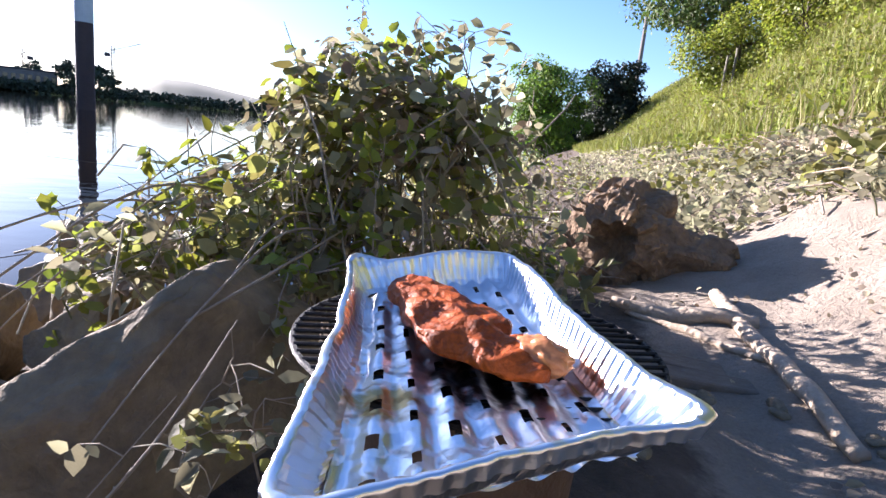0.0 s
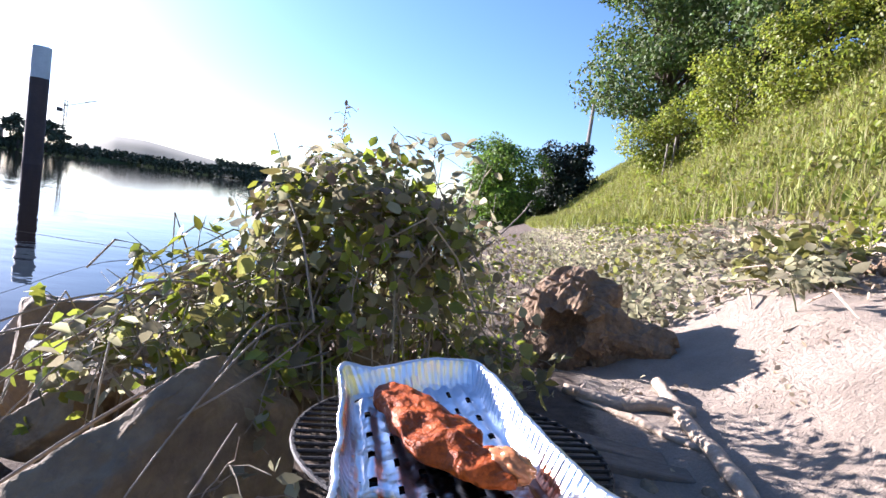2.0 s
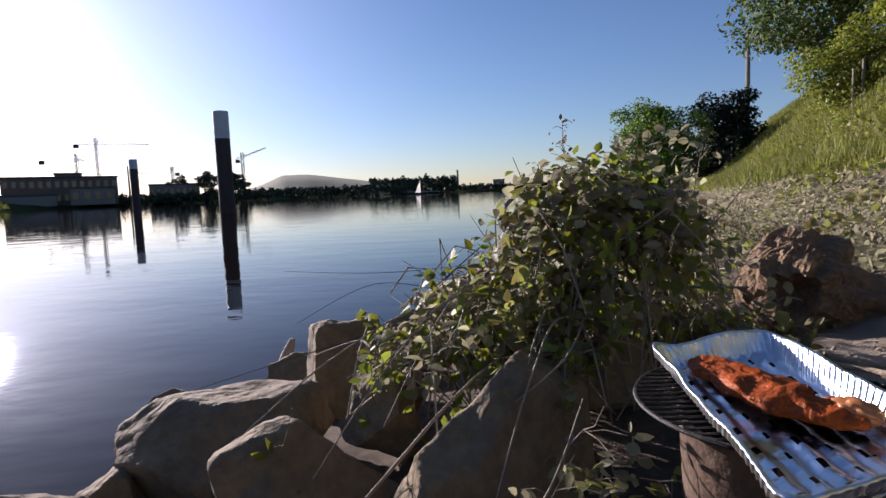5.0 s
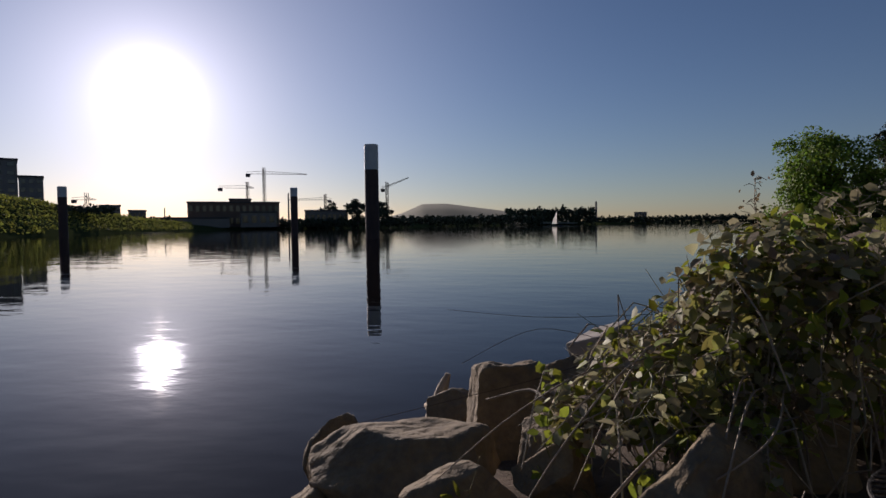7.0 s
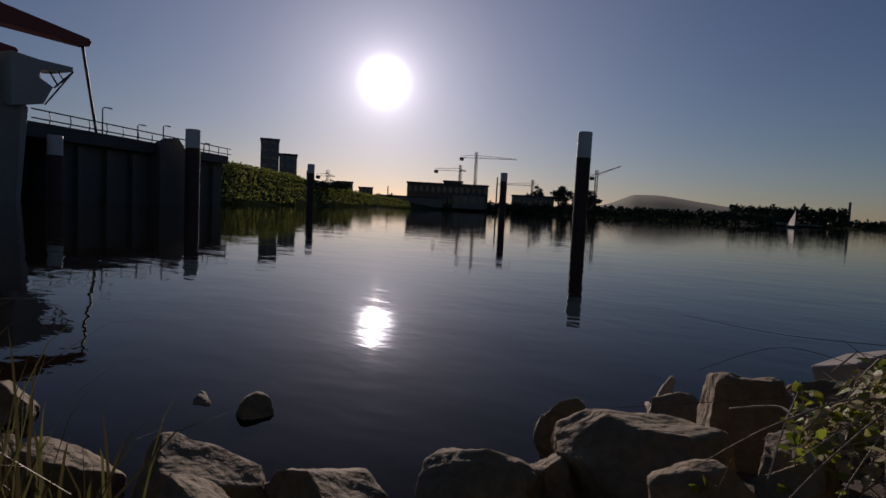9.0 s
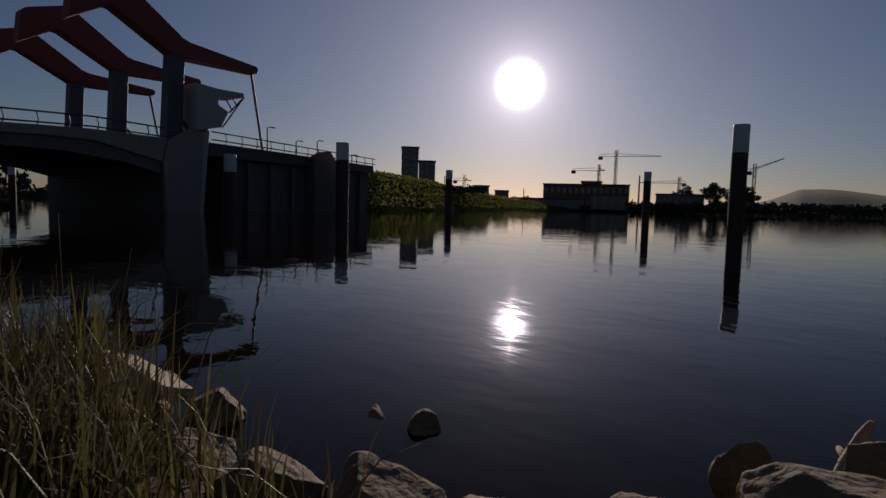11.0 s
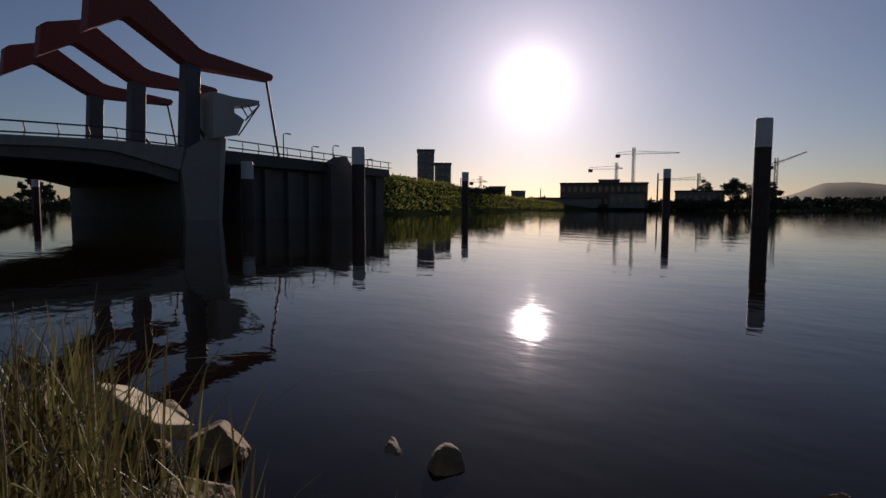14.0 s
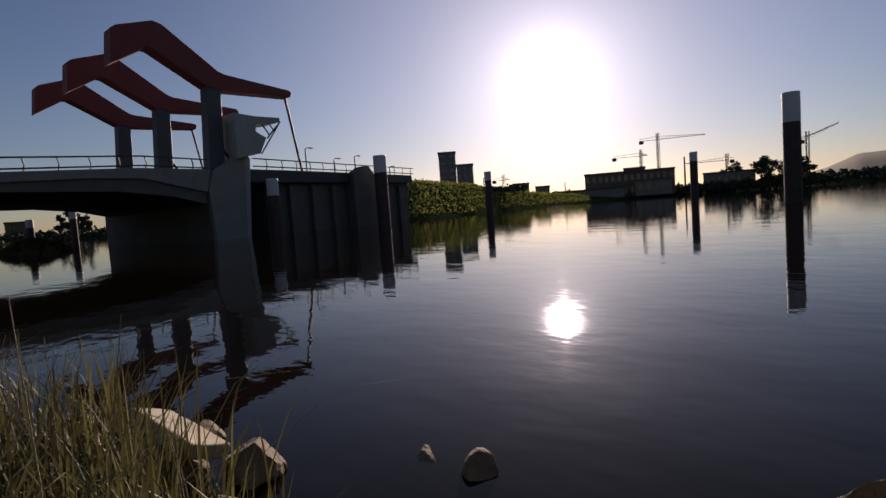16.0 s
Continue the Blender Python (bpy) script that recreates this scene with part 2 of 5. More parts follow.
water_mat = bpy.data.materials.new("river_water")
water_mat.use_nodes = True
n, l = water_mat.node_tree.nodes, water_mat.node_tree.links
p = n["Principled BSDF"]
p.inputs["Base Color"].default_value = (0.008, 0.006, 0.0042, 1)
p.inputs["Roughness"].default_value = 0.02
p.inputs["IOR"].default_value = 1.19
where = n.new("ShaderNodeTexCoord").outputs["Object"]
heights = []
for sx, sy, amp in ((0.5, 0.9, 0.02), (2.6, 4.5, 0.004)):
    mp = n.new("ShaderNodeMapping")
    mp.inputs["Scale"].default_value = (sx, sy, 1)
    mp.inputs["Rotation"].default_value = (0, 0, 0.7)
    tx = n.new("ShaderNodeTexNoise")
    tx.inputs["Scale"].default_value, tx.inputs["Detail"].default_value = 1.0, 3
    l.new(where, mp.inputs["Vector"])
    l.new(mp.outputs[0], tx.inputs["Vector"])
    ml = n.new("ShaderNodeMath")
    ml.operation = "MULTIPLY"
    ml.inputs[1].default_value = amp
    l.new(tx.outputs["Fac"], ml.inputs[0])
    heights.append(ml)
sm = n.new("ShaderNodeMath")
l.new(heights[0].outputs[0], sm.inputs[0])
l.new(heights[1].outputs[0], sm.inputs[1])
bmp = n.new("ShaderNodeBump")
bmp.inputs["Strength"].default_value, bmp.inputs["Distance"].default_value = 0.5, 1.0
l.new(sm.outputs[0], bmp.inputs["Height"])
l.new(bmp.outputs[0], p.inputs["Normal"])

# ---- helpers ----


def mesh_from(name, verts, faces, mat, smooth=False):
    me = bpy.data.meshes.new(name)
    me.from_pydata([tuple(v) for v in verts], [], faces)
    if isinstance(mat, (list, tuple)):
        for m in mat:
            me.materials.append(m)
    else:
        me.materials.append(mat)
    if smooth:
        me.polygons.foreach_set("use_smooth", [True] * len(me.polygons))
    me.update()
    return me


def part(name, bm, mat, parent=None, label="", smooth=False):
    me = bpy.data.meshes.new(name)
    bm.to_mesh(me)
    bm.free()
    me.materials.append(mat)
    if smooth:
        me.polygons.foreach_set("use_smooth", [True] * len(me.polygons))
    ob = new(name, me)
    if parent:
        ob.parent = parent
    return tagged(ob, label) if label else ob


def thing(name, where, label, category, group="", kind="", turn=0.0):
    ob = new(name)
    ob.matrix_world = pose(*where, 0, 0, turn)
    return tagged(ob, label, category, group, kind)


def box(bm, size, centre=(0, 0, 0), rot=(0, 0, 0), bevel=0.0):
    m = pose(*centre, *rot) @ Matrix.Diagonal((*size, 1))
    got = bmesh.ops.create_cube(bm, size=1, matrix=m)
    if bevel:
        edges = {e for v in got["verts"] for e in v.link_edges}
        bmesh.ops.bevel(bm, geom=list(edges), offset=bevel, segments=2, affect="EDGES", profile=0.5)
    return bm


def tube(bm, points, radii, sides=8, caps=True):
    """A tapered, bent tube through points."""
    rings = []
    pts = [Vector(q) for q in points]
    side = None
    for i, q in enumerate(pts):
        d = (pts[min(i + 1, len(pts) - 1)] - pts[max(i - 1, 0)]).normalized()
        if side is None:
            side = d.orthogonal().normalized()
        side = (side - d * side.dot(d)).normalized()
        up = d.cross(side)
        r = float(radii[i] if isinstance(radii, (list, tuple)) else radii)
        rings.append([bm.verts.new(q + r * (math.cos(a) * side + math.sin(a) * up)) for a in (2 * math.pi * k / sides for k in range(sides))])
    for a, b in zip(rings, rings[1:]):
        for k in range(sides):
            bm.faces.new((a[k], a[(k + 1) % sides], b[(k + 1) % sides], b[k]))
    if caps:
        bm.faces.new(rings[0][::-1])
        bm.faces.new(rings[-1])
    return bm


# ---- ground and water ----
SHORE = [(-330, -400), (-70, -60), (-14, -6), (-8, -2), (-5.5, -1), (-4.2, -0.5), (-3.2, -0.2), (-2.4, 0.05), (-1.9, 0.3), (-1.6, 0.7), (-1.35, 1.3),
         (-0.9, 2.0), (-0.3, 2.5), (0.8, 4.5), (3.0, 10), (11.0, 30), (38, 100), (350, 900), (1020, 2600)]
SX, SY = [q[0] for q in SHORE], [q[1] for q in SHORE]
ACROSS = (0.930, -0.366)   # square to the bank, away from the river
ALONG = (0.366, 0.930)


def far_bank(x, y):
    """Height of the land across the river: low shores and the embankment by the bridge."""
    r = np.hypot(x, y)
    az = np.degrees(np.arctan2(-x, y))
    edge = np.interp(az, [-180, -22, -12, -8, 0, 15, 25, 35, 42, 47, 50, 55, 60, 66, 70, 76, 90, 110, 180],
                     [9000, 2500, 700, 650, 600, 420, 300, 235, 170, 130, 105, 86, 84, 90, 130, 230, 260, 300, 300])
    top = np.interp(az, [-180, 36, 41, 46, 50, 54, 66, 70, 180], [2.2, 2.5, 3.6, 5.6, 6.6, 7.2, 7.0, 2.5, 2.5])
    return np.interp(r - edge, [-20, 0, 1.5], [-3, -0.15, 0.5]) + (top - 0.5) * np.clip((r - edge - 1.5) / 28, 0, 1)


def shore_distance(x, y):
    best = np.full(np.shape(x), 1e9)
    for (ax_, ay_), (bx_, by_) in zip(SHORE, SHORE[1:]):
        dx, dy = bx_ - ax_, by_ - ay_
        k = np.clip(((x - ax_) * dx + (y - ay_) * dy) / (dx * dx + dy * dy), 0, 1)
        best = np.minimum(best, np.hypot(x - ax_ - k * dx, y - ay_ - k * dy))
    return np.where(x > np.interp(y, SY, SX), best, -best)


def smooth(a, b, v):
    k = np.clip((v - a) / (b - a), 0, 1)
    return k * k * (3 - 2 * k)


def land(x, y):
    x, y = np.asarray(x, float), np.asarray(y, float)
    u, w = shore_distance(x, y), x * ACROSS[0] + y * ACROSS[1]
    low = np.interp(u, [-60, -6, -1.5, -0.2, 0.3, 0.8, 1.5, 3], [-4, -2.2, -0.7, -0.1, 0.1, 0.25, 0.40, 0.49])
    high = np.interp(w - 0.02 * np.clip(1 - y, 0, 1) * smooth(-3, -0.5, y), [0.2, 0.44, 0.58, 0.73, 0.88, 1.1, 2, 3, 9.5, 11, 30, 3000], [0.4, 0.43, 0.475, 0.54, 0.625, 0.76, 1.03, 1.42, 7.2, 7.5, 7.8, 9])
    high = high - 0.03 * np.clip(1.15 - y, 0, 1) * smooth(0.4, 0.7, w) * (1 - smooth(0.9, 1.3, w))
    k = smooth(0.2, 0.5, w)
    return np.maximum(low * (1 - k) + high * k, far_bank(x, y)), u, w


def bumps(x, y, z):
    return (0.03 * noise.noise((x * 2.1, y * 2.1, 0)) + 0.016 * noise.noise((x * 4.3, y * 4.3, 1)) + 0.012 * noise.noise((x * 7, y * 7, 3)) + 0.006 * noise.noise((x * 19, y * 19, 8))
            + (0.18 * noise.noise((x * 0.5, y * 0.5, 7)) if z > 1.2 else 0))


def ground_z(x, y):
    z = float(land(x, y)[0])
    return z + bumps(x, y, z)


def steps(fine, flat, reach, at):
    out, d = [0.0], fine
    while out[-1] < reach:
        out.append(out[-1] + d)
        if out[-1] > flat:
            d *= 1.1
    v = np.array(out)
    return np.concatenate([-v[:0:-1], v]) + at


gx, gy = steps(0.045, 3.2, 2500, -0.4), steps(0.045, 3.0, 2500, 0.9)
X, Y = np.meshgrid(gx, gy)
Z, U, WW = land(X, Y)
for i in range(len(gy)):
    for j in range(len(gx)):
        if abs(X[i, j]) < 60 and abs(Y[i, j]) < 90:
            Z[i, j] += bumps(X[i, j], Y[i, j], Z[i, j])
N = len(gx)
faces = [(i * N + j, i * N + j + 1, (i + 1) * N + j + 1, (i + 1) * N + j) for i in range(len(gy) - 1) for j in range(N - 1)]
me = mesh_from("ground", np.stack([X.ravel(), Y.ravel(), Z.ravel()], -1).tolist(), faces, [GROUND, MUD, FAR_LAND], True)
idx = []
for i in range(len(gy) - 1):
    for j in range(N - 1):
        x, y, u, z, w = X[i, j], Y[i, j], U[i, j], Z[i, j], WW[i, j]
        if x * x + y * y > 120 ** 2 or (z > 0.03 and math.atan2(-x, y) > 0.6 and x < -40):
            idx.append(2)
        elif z < 0.02:
            idx.append(1)
        else:
            idx.append(0)
near_path = np.clip((Y - 1.6) * 0.45, 0, 1.1)
# dark soil by the shore; beside the bucket its colour stands for shadow
earth_and_shade = np.maximum(1 - smooth(0.24, 0.44, WW), (1 - smooth(0.6, 1.2, WW)) * smooth(1.3, 2.0, Y))
litter = smooth(1.45, 2.0, WW + near_path) * (1 - earth_and_shade)
turf = smooth(2.5, 3.4, WW + np.clip((Y - 3) * 0.55, 0, 1.9))
rgba = np.stack([earth_and_shade * (1 - turf), litter * (1 - turf), turf, np.ones_like(turf)], -1).reshape(-1)
me.color_attributes.new("cover", "FLOAT_COLOR", "POINT").data.foreach_set("color", rgba.astype(np.float32))
me.polygons.foreach_set("material_index", idx)
tagged(new("ground", me), "sandy river bank rising to a grassy embankment", "ground", kind="structure")
water = new("water", mesh_from("water", [(-2600, -2600, 0), (2600, -2600, 0), (2600, 2600, 0), (-2600, 2600, 0)], [(0, 1, 2, 3)], water_mat))
tagged(water, "calm dark river water with faint ripples", "water", kind="structure")


# ---- foliage builders ----
def triangles(name, V, T, mat):
    V, T = np.asarray(V, np.float32), np.asarray(T, np.int32)
    me = bpy.data.meshes.new(name)
    me.vertices.add(len(V))
    me.vertices.foreach_set("co", V.ravel())
    me.loops.add(T.size)
    me.loops.foreach_set("vertex_index", T.ravel())
    me.polygons.add(len(T))
    me.polygons.foreach_set("loop_start", np.arange(0, T.size, 3, dtype=np.int32))
    me.materials.append(mat)
    me.update(calc_edges=True)
    return me


LEAF = np.array([(0, 0, 0), (-0.30, 0.30, 0.09), (0.30, 0.30, 0.09), (0, 0.48, 0), (-0.24, 0.66, 0.05), (0.24, 0.66, 0.05), (0, 1.0, -0.10)])
LEAF_T = np.array([(0, 3, 1), (0, 2, 3), (1, 3, 4), (2, 5, 3), (3, 6, 4), (3, 5, 6)])


def leaves(name, places, sizes, mat, rng, up=0.5, outward=None, droop=0.35):
    """Folded, pointed leaves at the given places, turned at random and mostly facing up or outward."""
    n = len(places)
    nrm = rng.normal(size=(n, 3)) + np.array([0, 0, up * 2])
    if outward is not None:
        nrm += outward * 1.2
    nrm /= np.linalg.norm(nrm, axis=1)[:, None]
    way = rng.normal(size=(n, 3)) - np.array([0, 0, droop])
    way -= nrm * (way * nrm).sum(1)[:, None]
    way /= np.linalg.norm(way, axis=1)[:, None]
    side = np.cross(way, nrm)
    curl = rng.uniform(-0.6, 1.6, (n, 1, 1))
    L = LEAF[None] * np.asarray(sizes)[:, None, None]
    wid = rng.uniform(0.8, 1.25, (n, 1, 1))
    V = places[:, None] + L[..., 0:1] * wid * side[:, None] + L[..., 1:2] * way[:, None] + L[..., 2:3] * curl * nrm[:, None]
    T = LEAF_T[None] + (np.arange(n) * len(LEAF))[:, None, None]
    return triangles(name, V.reshape(-1, 3), T.reshape(-1, 3), mat)


def blades(name, places, heights, widths, mat, rng, lean=0.35):
    """Bent, tapering blades that stand at the given places."""
    n = len(places)
    a = rng.uniform(0, 2 * np.pi, n)
    out = np.stack([np.cos(a), np.sin(a), 0 * a], 1)
    side = np.stack([-np.sin(a), np.cos(a), 0 * a], 1)
    bend = np.abs(rng.normal(0, lean, n))[:, None] * np.asarray(heights)[:, None]
    h, wd = np.asarray(heights)[:, None], np.asarray(widths)[:, None]
    z = np.array([0, 0, 1.0])
    rows = []
    for k, f in ((0, 1.0), (0.4, 0.9), (0.75, 0.6)):
        mid = places + out * bend * k ** 2 + z * h * (k - 0.12 * k * k * (bend / h))
        rows += [mid - side * wd * f / 2, mid + side * wd * f / 2]
    rows.append(places + out * bend + z * h * (1 - 0.3 * np.minimum(bend / h, 1.5)))
    V = np.stack(rows, 1).reshape(-1, 3)
    T = np.array([(0, 1, 3), (0, 3, 2), (2, 3, 5), (2, 5, 4), (4, 5, 6)])[None] + (np.arange(n) * 7)[:, None, None]
    return triangles(name, V, T.reshape(-1, 3), mat)


def heights_at(P):
    z, _, _ = land(P[:, 0], P[:, 1])
    return np.array([a + bumps(x, y, a) if abs(x) < 60 and abs(y) < 90 else a for (x, y), a in zip(P[:, :2], z)])


def tree(name, where, height, spread, label, leaf_mat, seed, leaf=0.16, count=9000, trunk=0.16, base=0.25, lobes=26, category="tree", group="", full=0.35):
    rng = np.random.default_rng(seed)
    ob = thing(name, where, label, category, group)
    bm = bmesh.new()
    tube(bm, [(0, 0, -0.5), (0.02 * height, 0, height * 0.3), (0, 0.03 * height, height * 0.65), (0, 0, height * 0.9)],
         [trunk * 1.3, trunk, trunk * 0.6, trunk * 0.15], 9)
    centres = []
    for k in range(lobes):
        f = rng.uniform(base, 0.95)
        reach = spread * (full + (1 - full) * math.sin(math.pi * min(1, (f - base * 0.6) / (1.05 - base * 0.6)) ** 0.85)) * rng.uniform(0.25, 0.95)
        a = rng.uniform(0, 2 * math.pi)
        c = np.array([reach * math.cos(a), reach * math.sin(a), height * f])
        centres.append((c, spread * rng.uniform(0.22, 0.42)))
        tube(bm, [(0, 0, height * max(0.15, f - 0.25)), tuple(c * (0.55, 0.55, 1) - np.array([0, 0, height * 0.08])), tuple(c)],
             [trunk * 0.4, trunk * 0.22, trunk * 0.06], 5)
    part("trunk", bm, BARK, ob, smooth=True)
    pts = []
    for c, r in centres:
        m = count // lobes
        d = rng.normal(size=(m, 3))
        d /= np.linalg.norm(d, axis=1)[:, None]
        q = c + d * r * rng.uniform(0.35, 1.08, (m, 1)) ** 0.6 * np.array([1, 1, 0.75])
        pts.append(q[rng.uniform(size=m) < 0.9])
    P = np.concatenate(pts)
    out = P - np.array([0, 0, height * 0.5])
    out /= np.linalg.norm(out, axis=1)[:, None] + 1e-6
    cr = new("crown", leaves("crown", P, rng.uniform(0.7, 1.3, len(P)) * leaf, leaf_mat, rng, 0.4, out))
    cr.parent = ob
    return ob


# ---- the bascule bridge ----
AXIS = Vector((-0.43, 0.903, 0)).normalized()     # along the bridge, away from the near end
SIDE = Vector((-AXIS.y, AXIS.x, 0))               # across it, away from the river's near reach
TURN = math.degrees(math.atan2(AXIS.y, AXIS.x))
bridge = thing("bascule_bridge", (-51.3, 14.0, 0), "concrete bascule bridge with red steel balance beams on tall pylons", "bridge", turn=TURN)
# in the bridge's own frame: x along it, y across it to the far side, z up
SKEW = 0.28   # the piers stand askew to the roadway


def profile_part(name, pts, y0, y1, mat, parent, label=""):
    """A flat outline in x and z given a thickness across the bridge."""
    bm = bmesh.new()
    a = [bm.verts.new((x + SKEW * y0, y0, z)) for x, z in pts]
    b = [bm.verts.new((x + SKEW * y1, y1, z)) for x, z in pts]
    bm.faces.new(a)
    bm.faces.new(b[::-1])
    for i in range(len(pts)):
        j = (i + 1) % len(pts)
        bm.faces.new((a[j], a[i], b[i], b[j]))
    bmesh.ops.recalc_face_normals(bm, faces=bm.faces)
    bmesh.ops.bevel(bm, geom=bm.edges[:], offset=0.04, segments=1, affect="EDGES")
    return part(name, bm, mat, parent, label)


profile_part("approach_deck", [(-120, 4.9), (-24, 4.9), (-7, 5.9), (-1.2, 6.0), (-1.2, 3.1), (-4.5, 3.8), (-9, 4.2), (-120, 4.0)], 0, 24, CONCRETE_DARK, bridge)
profile_part("parapet_band", [(-120, 4.95), (-24, 4.95), (-7.3, 5.95), (-0.7, 6.05), (-1.2, 4.1), (-7.0, 5.15), (-10.8, 5.1), (-24, 4.3), (-120, 4.3)], -0.25, -0.02, CONCRETE, bridge, "pale concrete edge beam")
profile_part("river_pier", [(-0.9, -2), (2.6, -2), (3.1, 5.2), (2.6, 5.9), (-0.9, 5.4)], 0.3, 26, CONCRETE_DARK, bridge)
profile_part("pier_face", [(-0.6, -2), (2.6, -2), (3.2, 6.9), (2.9, 7.7), (2.4, 7.5), (-0.5, 5.9), (-1.1, 4.3)], -0.3, 0.29, CONCRETE, bridge, "pale weathered concrete pier head")
profile_part("pier_nose", [(2.65, -2), (3.1, -2), (4.0, 7.2), (3.3, 7.75), (3.25, 6.9)], -0.1, 1.6, CONCRETE_LIGHT, bridge, "smooth pale concrete cutwater")
profile_part("bascule_leaf", [(3.9, 6.25), (14, 6.3), (34, 6.3), (34, 5.3), (14, 5.1), (3.9, 5.0)], 0.2, 23.5, STEEL_DARK, bridge)
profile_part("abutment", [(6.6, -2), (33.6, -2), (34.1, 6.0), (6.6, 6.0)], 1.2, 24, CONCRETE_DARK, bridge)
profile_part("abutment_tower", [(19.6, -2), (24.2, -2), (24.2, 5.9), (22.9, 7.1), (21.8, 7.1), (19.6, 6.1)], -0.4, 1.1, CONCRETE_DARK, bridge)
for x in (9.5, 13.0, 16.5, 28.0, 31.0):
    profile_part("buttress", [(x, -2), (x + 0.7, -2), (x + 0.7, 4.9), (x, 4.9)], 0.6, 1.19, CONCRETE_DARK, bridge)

for k in range(3):
    y0 = k * 10.4
    shift = 0.0
    profile_part("pylon", [(-0.65 + shift, 4.6), (1.05 + shift, 4.6), (1.45 + shift, 13.2), (1.3 + shift, 14.3), (0.1 + shift, 14.3), (-0.1 + shift, 12.9)], y0 + 0.1, y0 + 1.3, PYLON_STEEL, bridge, "dark painted steel pylon")
    profile_part("balance_beam", [(-8.5 + shift, 13.4), (-8.2 + shift, 16.0), (-7.8 + shift, 16.3), (-4.7 + shift, 17.4), (-3.9 + shift, 17.3), (1.3 + shift, 14.6), (2.0 + shift, 14.45),
                                  (10.2 + shift, 14.3), (10.5 + shift, 14.1), (10.3 + shift, 13.65), (1.7 + shift, 13.0), (-0.1 + shift, 13.1), (-5.1 + shift, 15.2), (-5.5 + shift, 15.2)],
                 y0, y0 + 1.4, RED_PAINT, bridge, "faded dark red steel beam")
    bm = bmesh.new()
    tube(bm, [(10.2 + SKEW * y0, y0 + 0.7, 13.8), (11.9 + SKEW * y0, y0 + 0.7, 6.3)], 0.13, 8)
    part("hanger_rod", bm, STEEL_DARK, bridge)
    bm = bmesh.new()
    tube(bm, [(0.8 + SKEW * y0, y0 + 0.8, 9.0), (3.2 + SKEW * y0, y0 + 0.8, 6.2)], 0.14, 6)
    part("stay", bm, STEEL_DARK, bridge)
cabin = profile_part("control_cabin", [(2.0, 7.0), (2.0, 11.0), (4.4, 10.95), (7.7, 11.15), (7.7, 10.75), (4.6, 10.2), (4.4, 9.6), (5.7, 9.1), (4.8, 7.6), (3.4, 7.3)], -0.9, 2.0, CONCRETE_LIGHT, bridge, "grey-white control cabin")
bm = bmesh.new()
box(bm, (0.06, 2.3, 0.8), (4.5, 0.55, 9.85), (0, -12, 0), bevel=0.02)
part("window", bm, DARK_GLASS, cabin, "dark glazed window")
for x0, z0, x1, z1 in ((5.7, 9.1, 7.6, 10.8), (4.8, 7.6, 7.6, 10.8), (5.2, 10.3, 6.0, 9.4), (6.1, 10.5, 6.6, 9.9)):
    bm = bmesh.new()
    tube(bm, [(x0, -0.75, z0), (x1, -0.75, z1)], 0.07, 6)
    part("cabin_rail", bm, STEEL_DARK, cabin)


def deck_z(x):
    return min(5.95, 5.95 + 0.06 * (x + 7)) if x < 4 else 6.3


post_bm = bmesh.new()
tube(post_bm, [(0, 0, 0), (0.12, 0, 0.5), (0, 0, 1.0)], 0.05, 5)
post_mesh = bpy.data.meshes.new("railing_post")
post_bm.to_mesh(post_mesh)
post_bm.free()
post_mesh.materials.append(STEEL_DARK)
for x in np.arange(-23.5, 34, 2.1):
    if -2.2 < x < 4.5:
        continue
    ob = new("railing_post", post_mesh)
    ob.parent = bridge
    ob.location = (x, -0.1, deck_z(x) - 0.1)
for x0, x1 in ((-24, -7), (-7, -0.9), (4.2, 34)):
    for h in (0.2, 0.9):
        bm = bmesh.new()
        tube(bm, [(x0, -0.1, deck_z(x0) + h), (x1, -0.1, deck_z(x1) + h)], 0.06, 5)
        part("railing_rail", bm, STEEL_DARK, bridge)
for x, h in ((13.6, 2.6), (18.5, 1.7), (22.6, 2.2), (30.5, 1.2)):
    lamp = thing("street_lamp", bridge.matrix_world @ Vector((x, 1.5, 6.2)), "thin grey lamp post standing on the bridge deck", "street lamp", "lamp posts on the bridge", turn=TURN)
    bm = bmesh.new()
    tube(bm, [(0, 0, 0), (0, 0, h), (0.25, 0, h + 0.15), (0.8, 0, h + 0.2)], [0.08, 0.06, 0.05, 0.05], 6)
    part("pole", bm, STEEL_DARK, lamp)
    bm = bmesh.new()
    box(bm, (0.5, 0.2, 0.12), (0.95, 0, h + 0.18), bevel=0.03)
    part("lantern", bm, STEEL_DARK, lamp)


# ---- mooring piles ----
def mooring_pile(x, y, top, radius, white):
    ob = thing("mooring_pile", (x, y, 0), "rusty steel mooring pile with a faded white top in the river", "mooring pile", "mooring piles")
    bm = bmesh.new()
    tube(bm, [(0, 0, -3), (0, 0, top - white)], radius, 28)
    part("shaft", bm, PILE_STEEL, ob)
    bm = bmesh.new()
    tube(bm, [(0, 0, top - white), (0, 0, top - 0.06), (0, 0, top)], [radius * 1.012, radius * 1.012, radius * 0.96], 28)
    part("painted_top", bm, PILE_WHITE, ob, "faded white paint")
    return ob


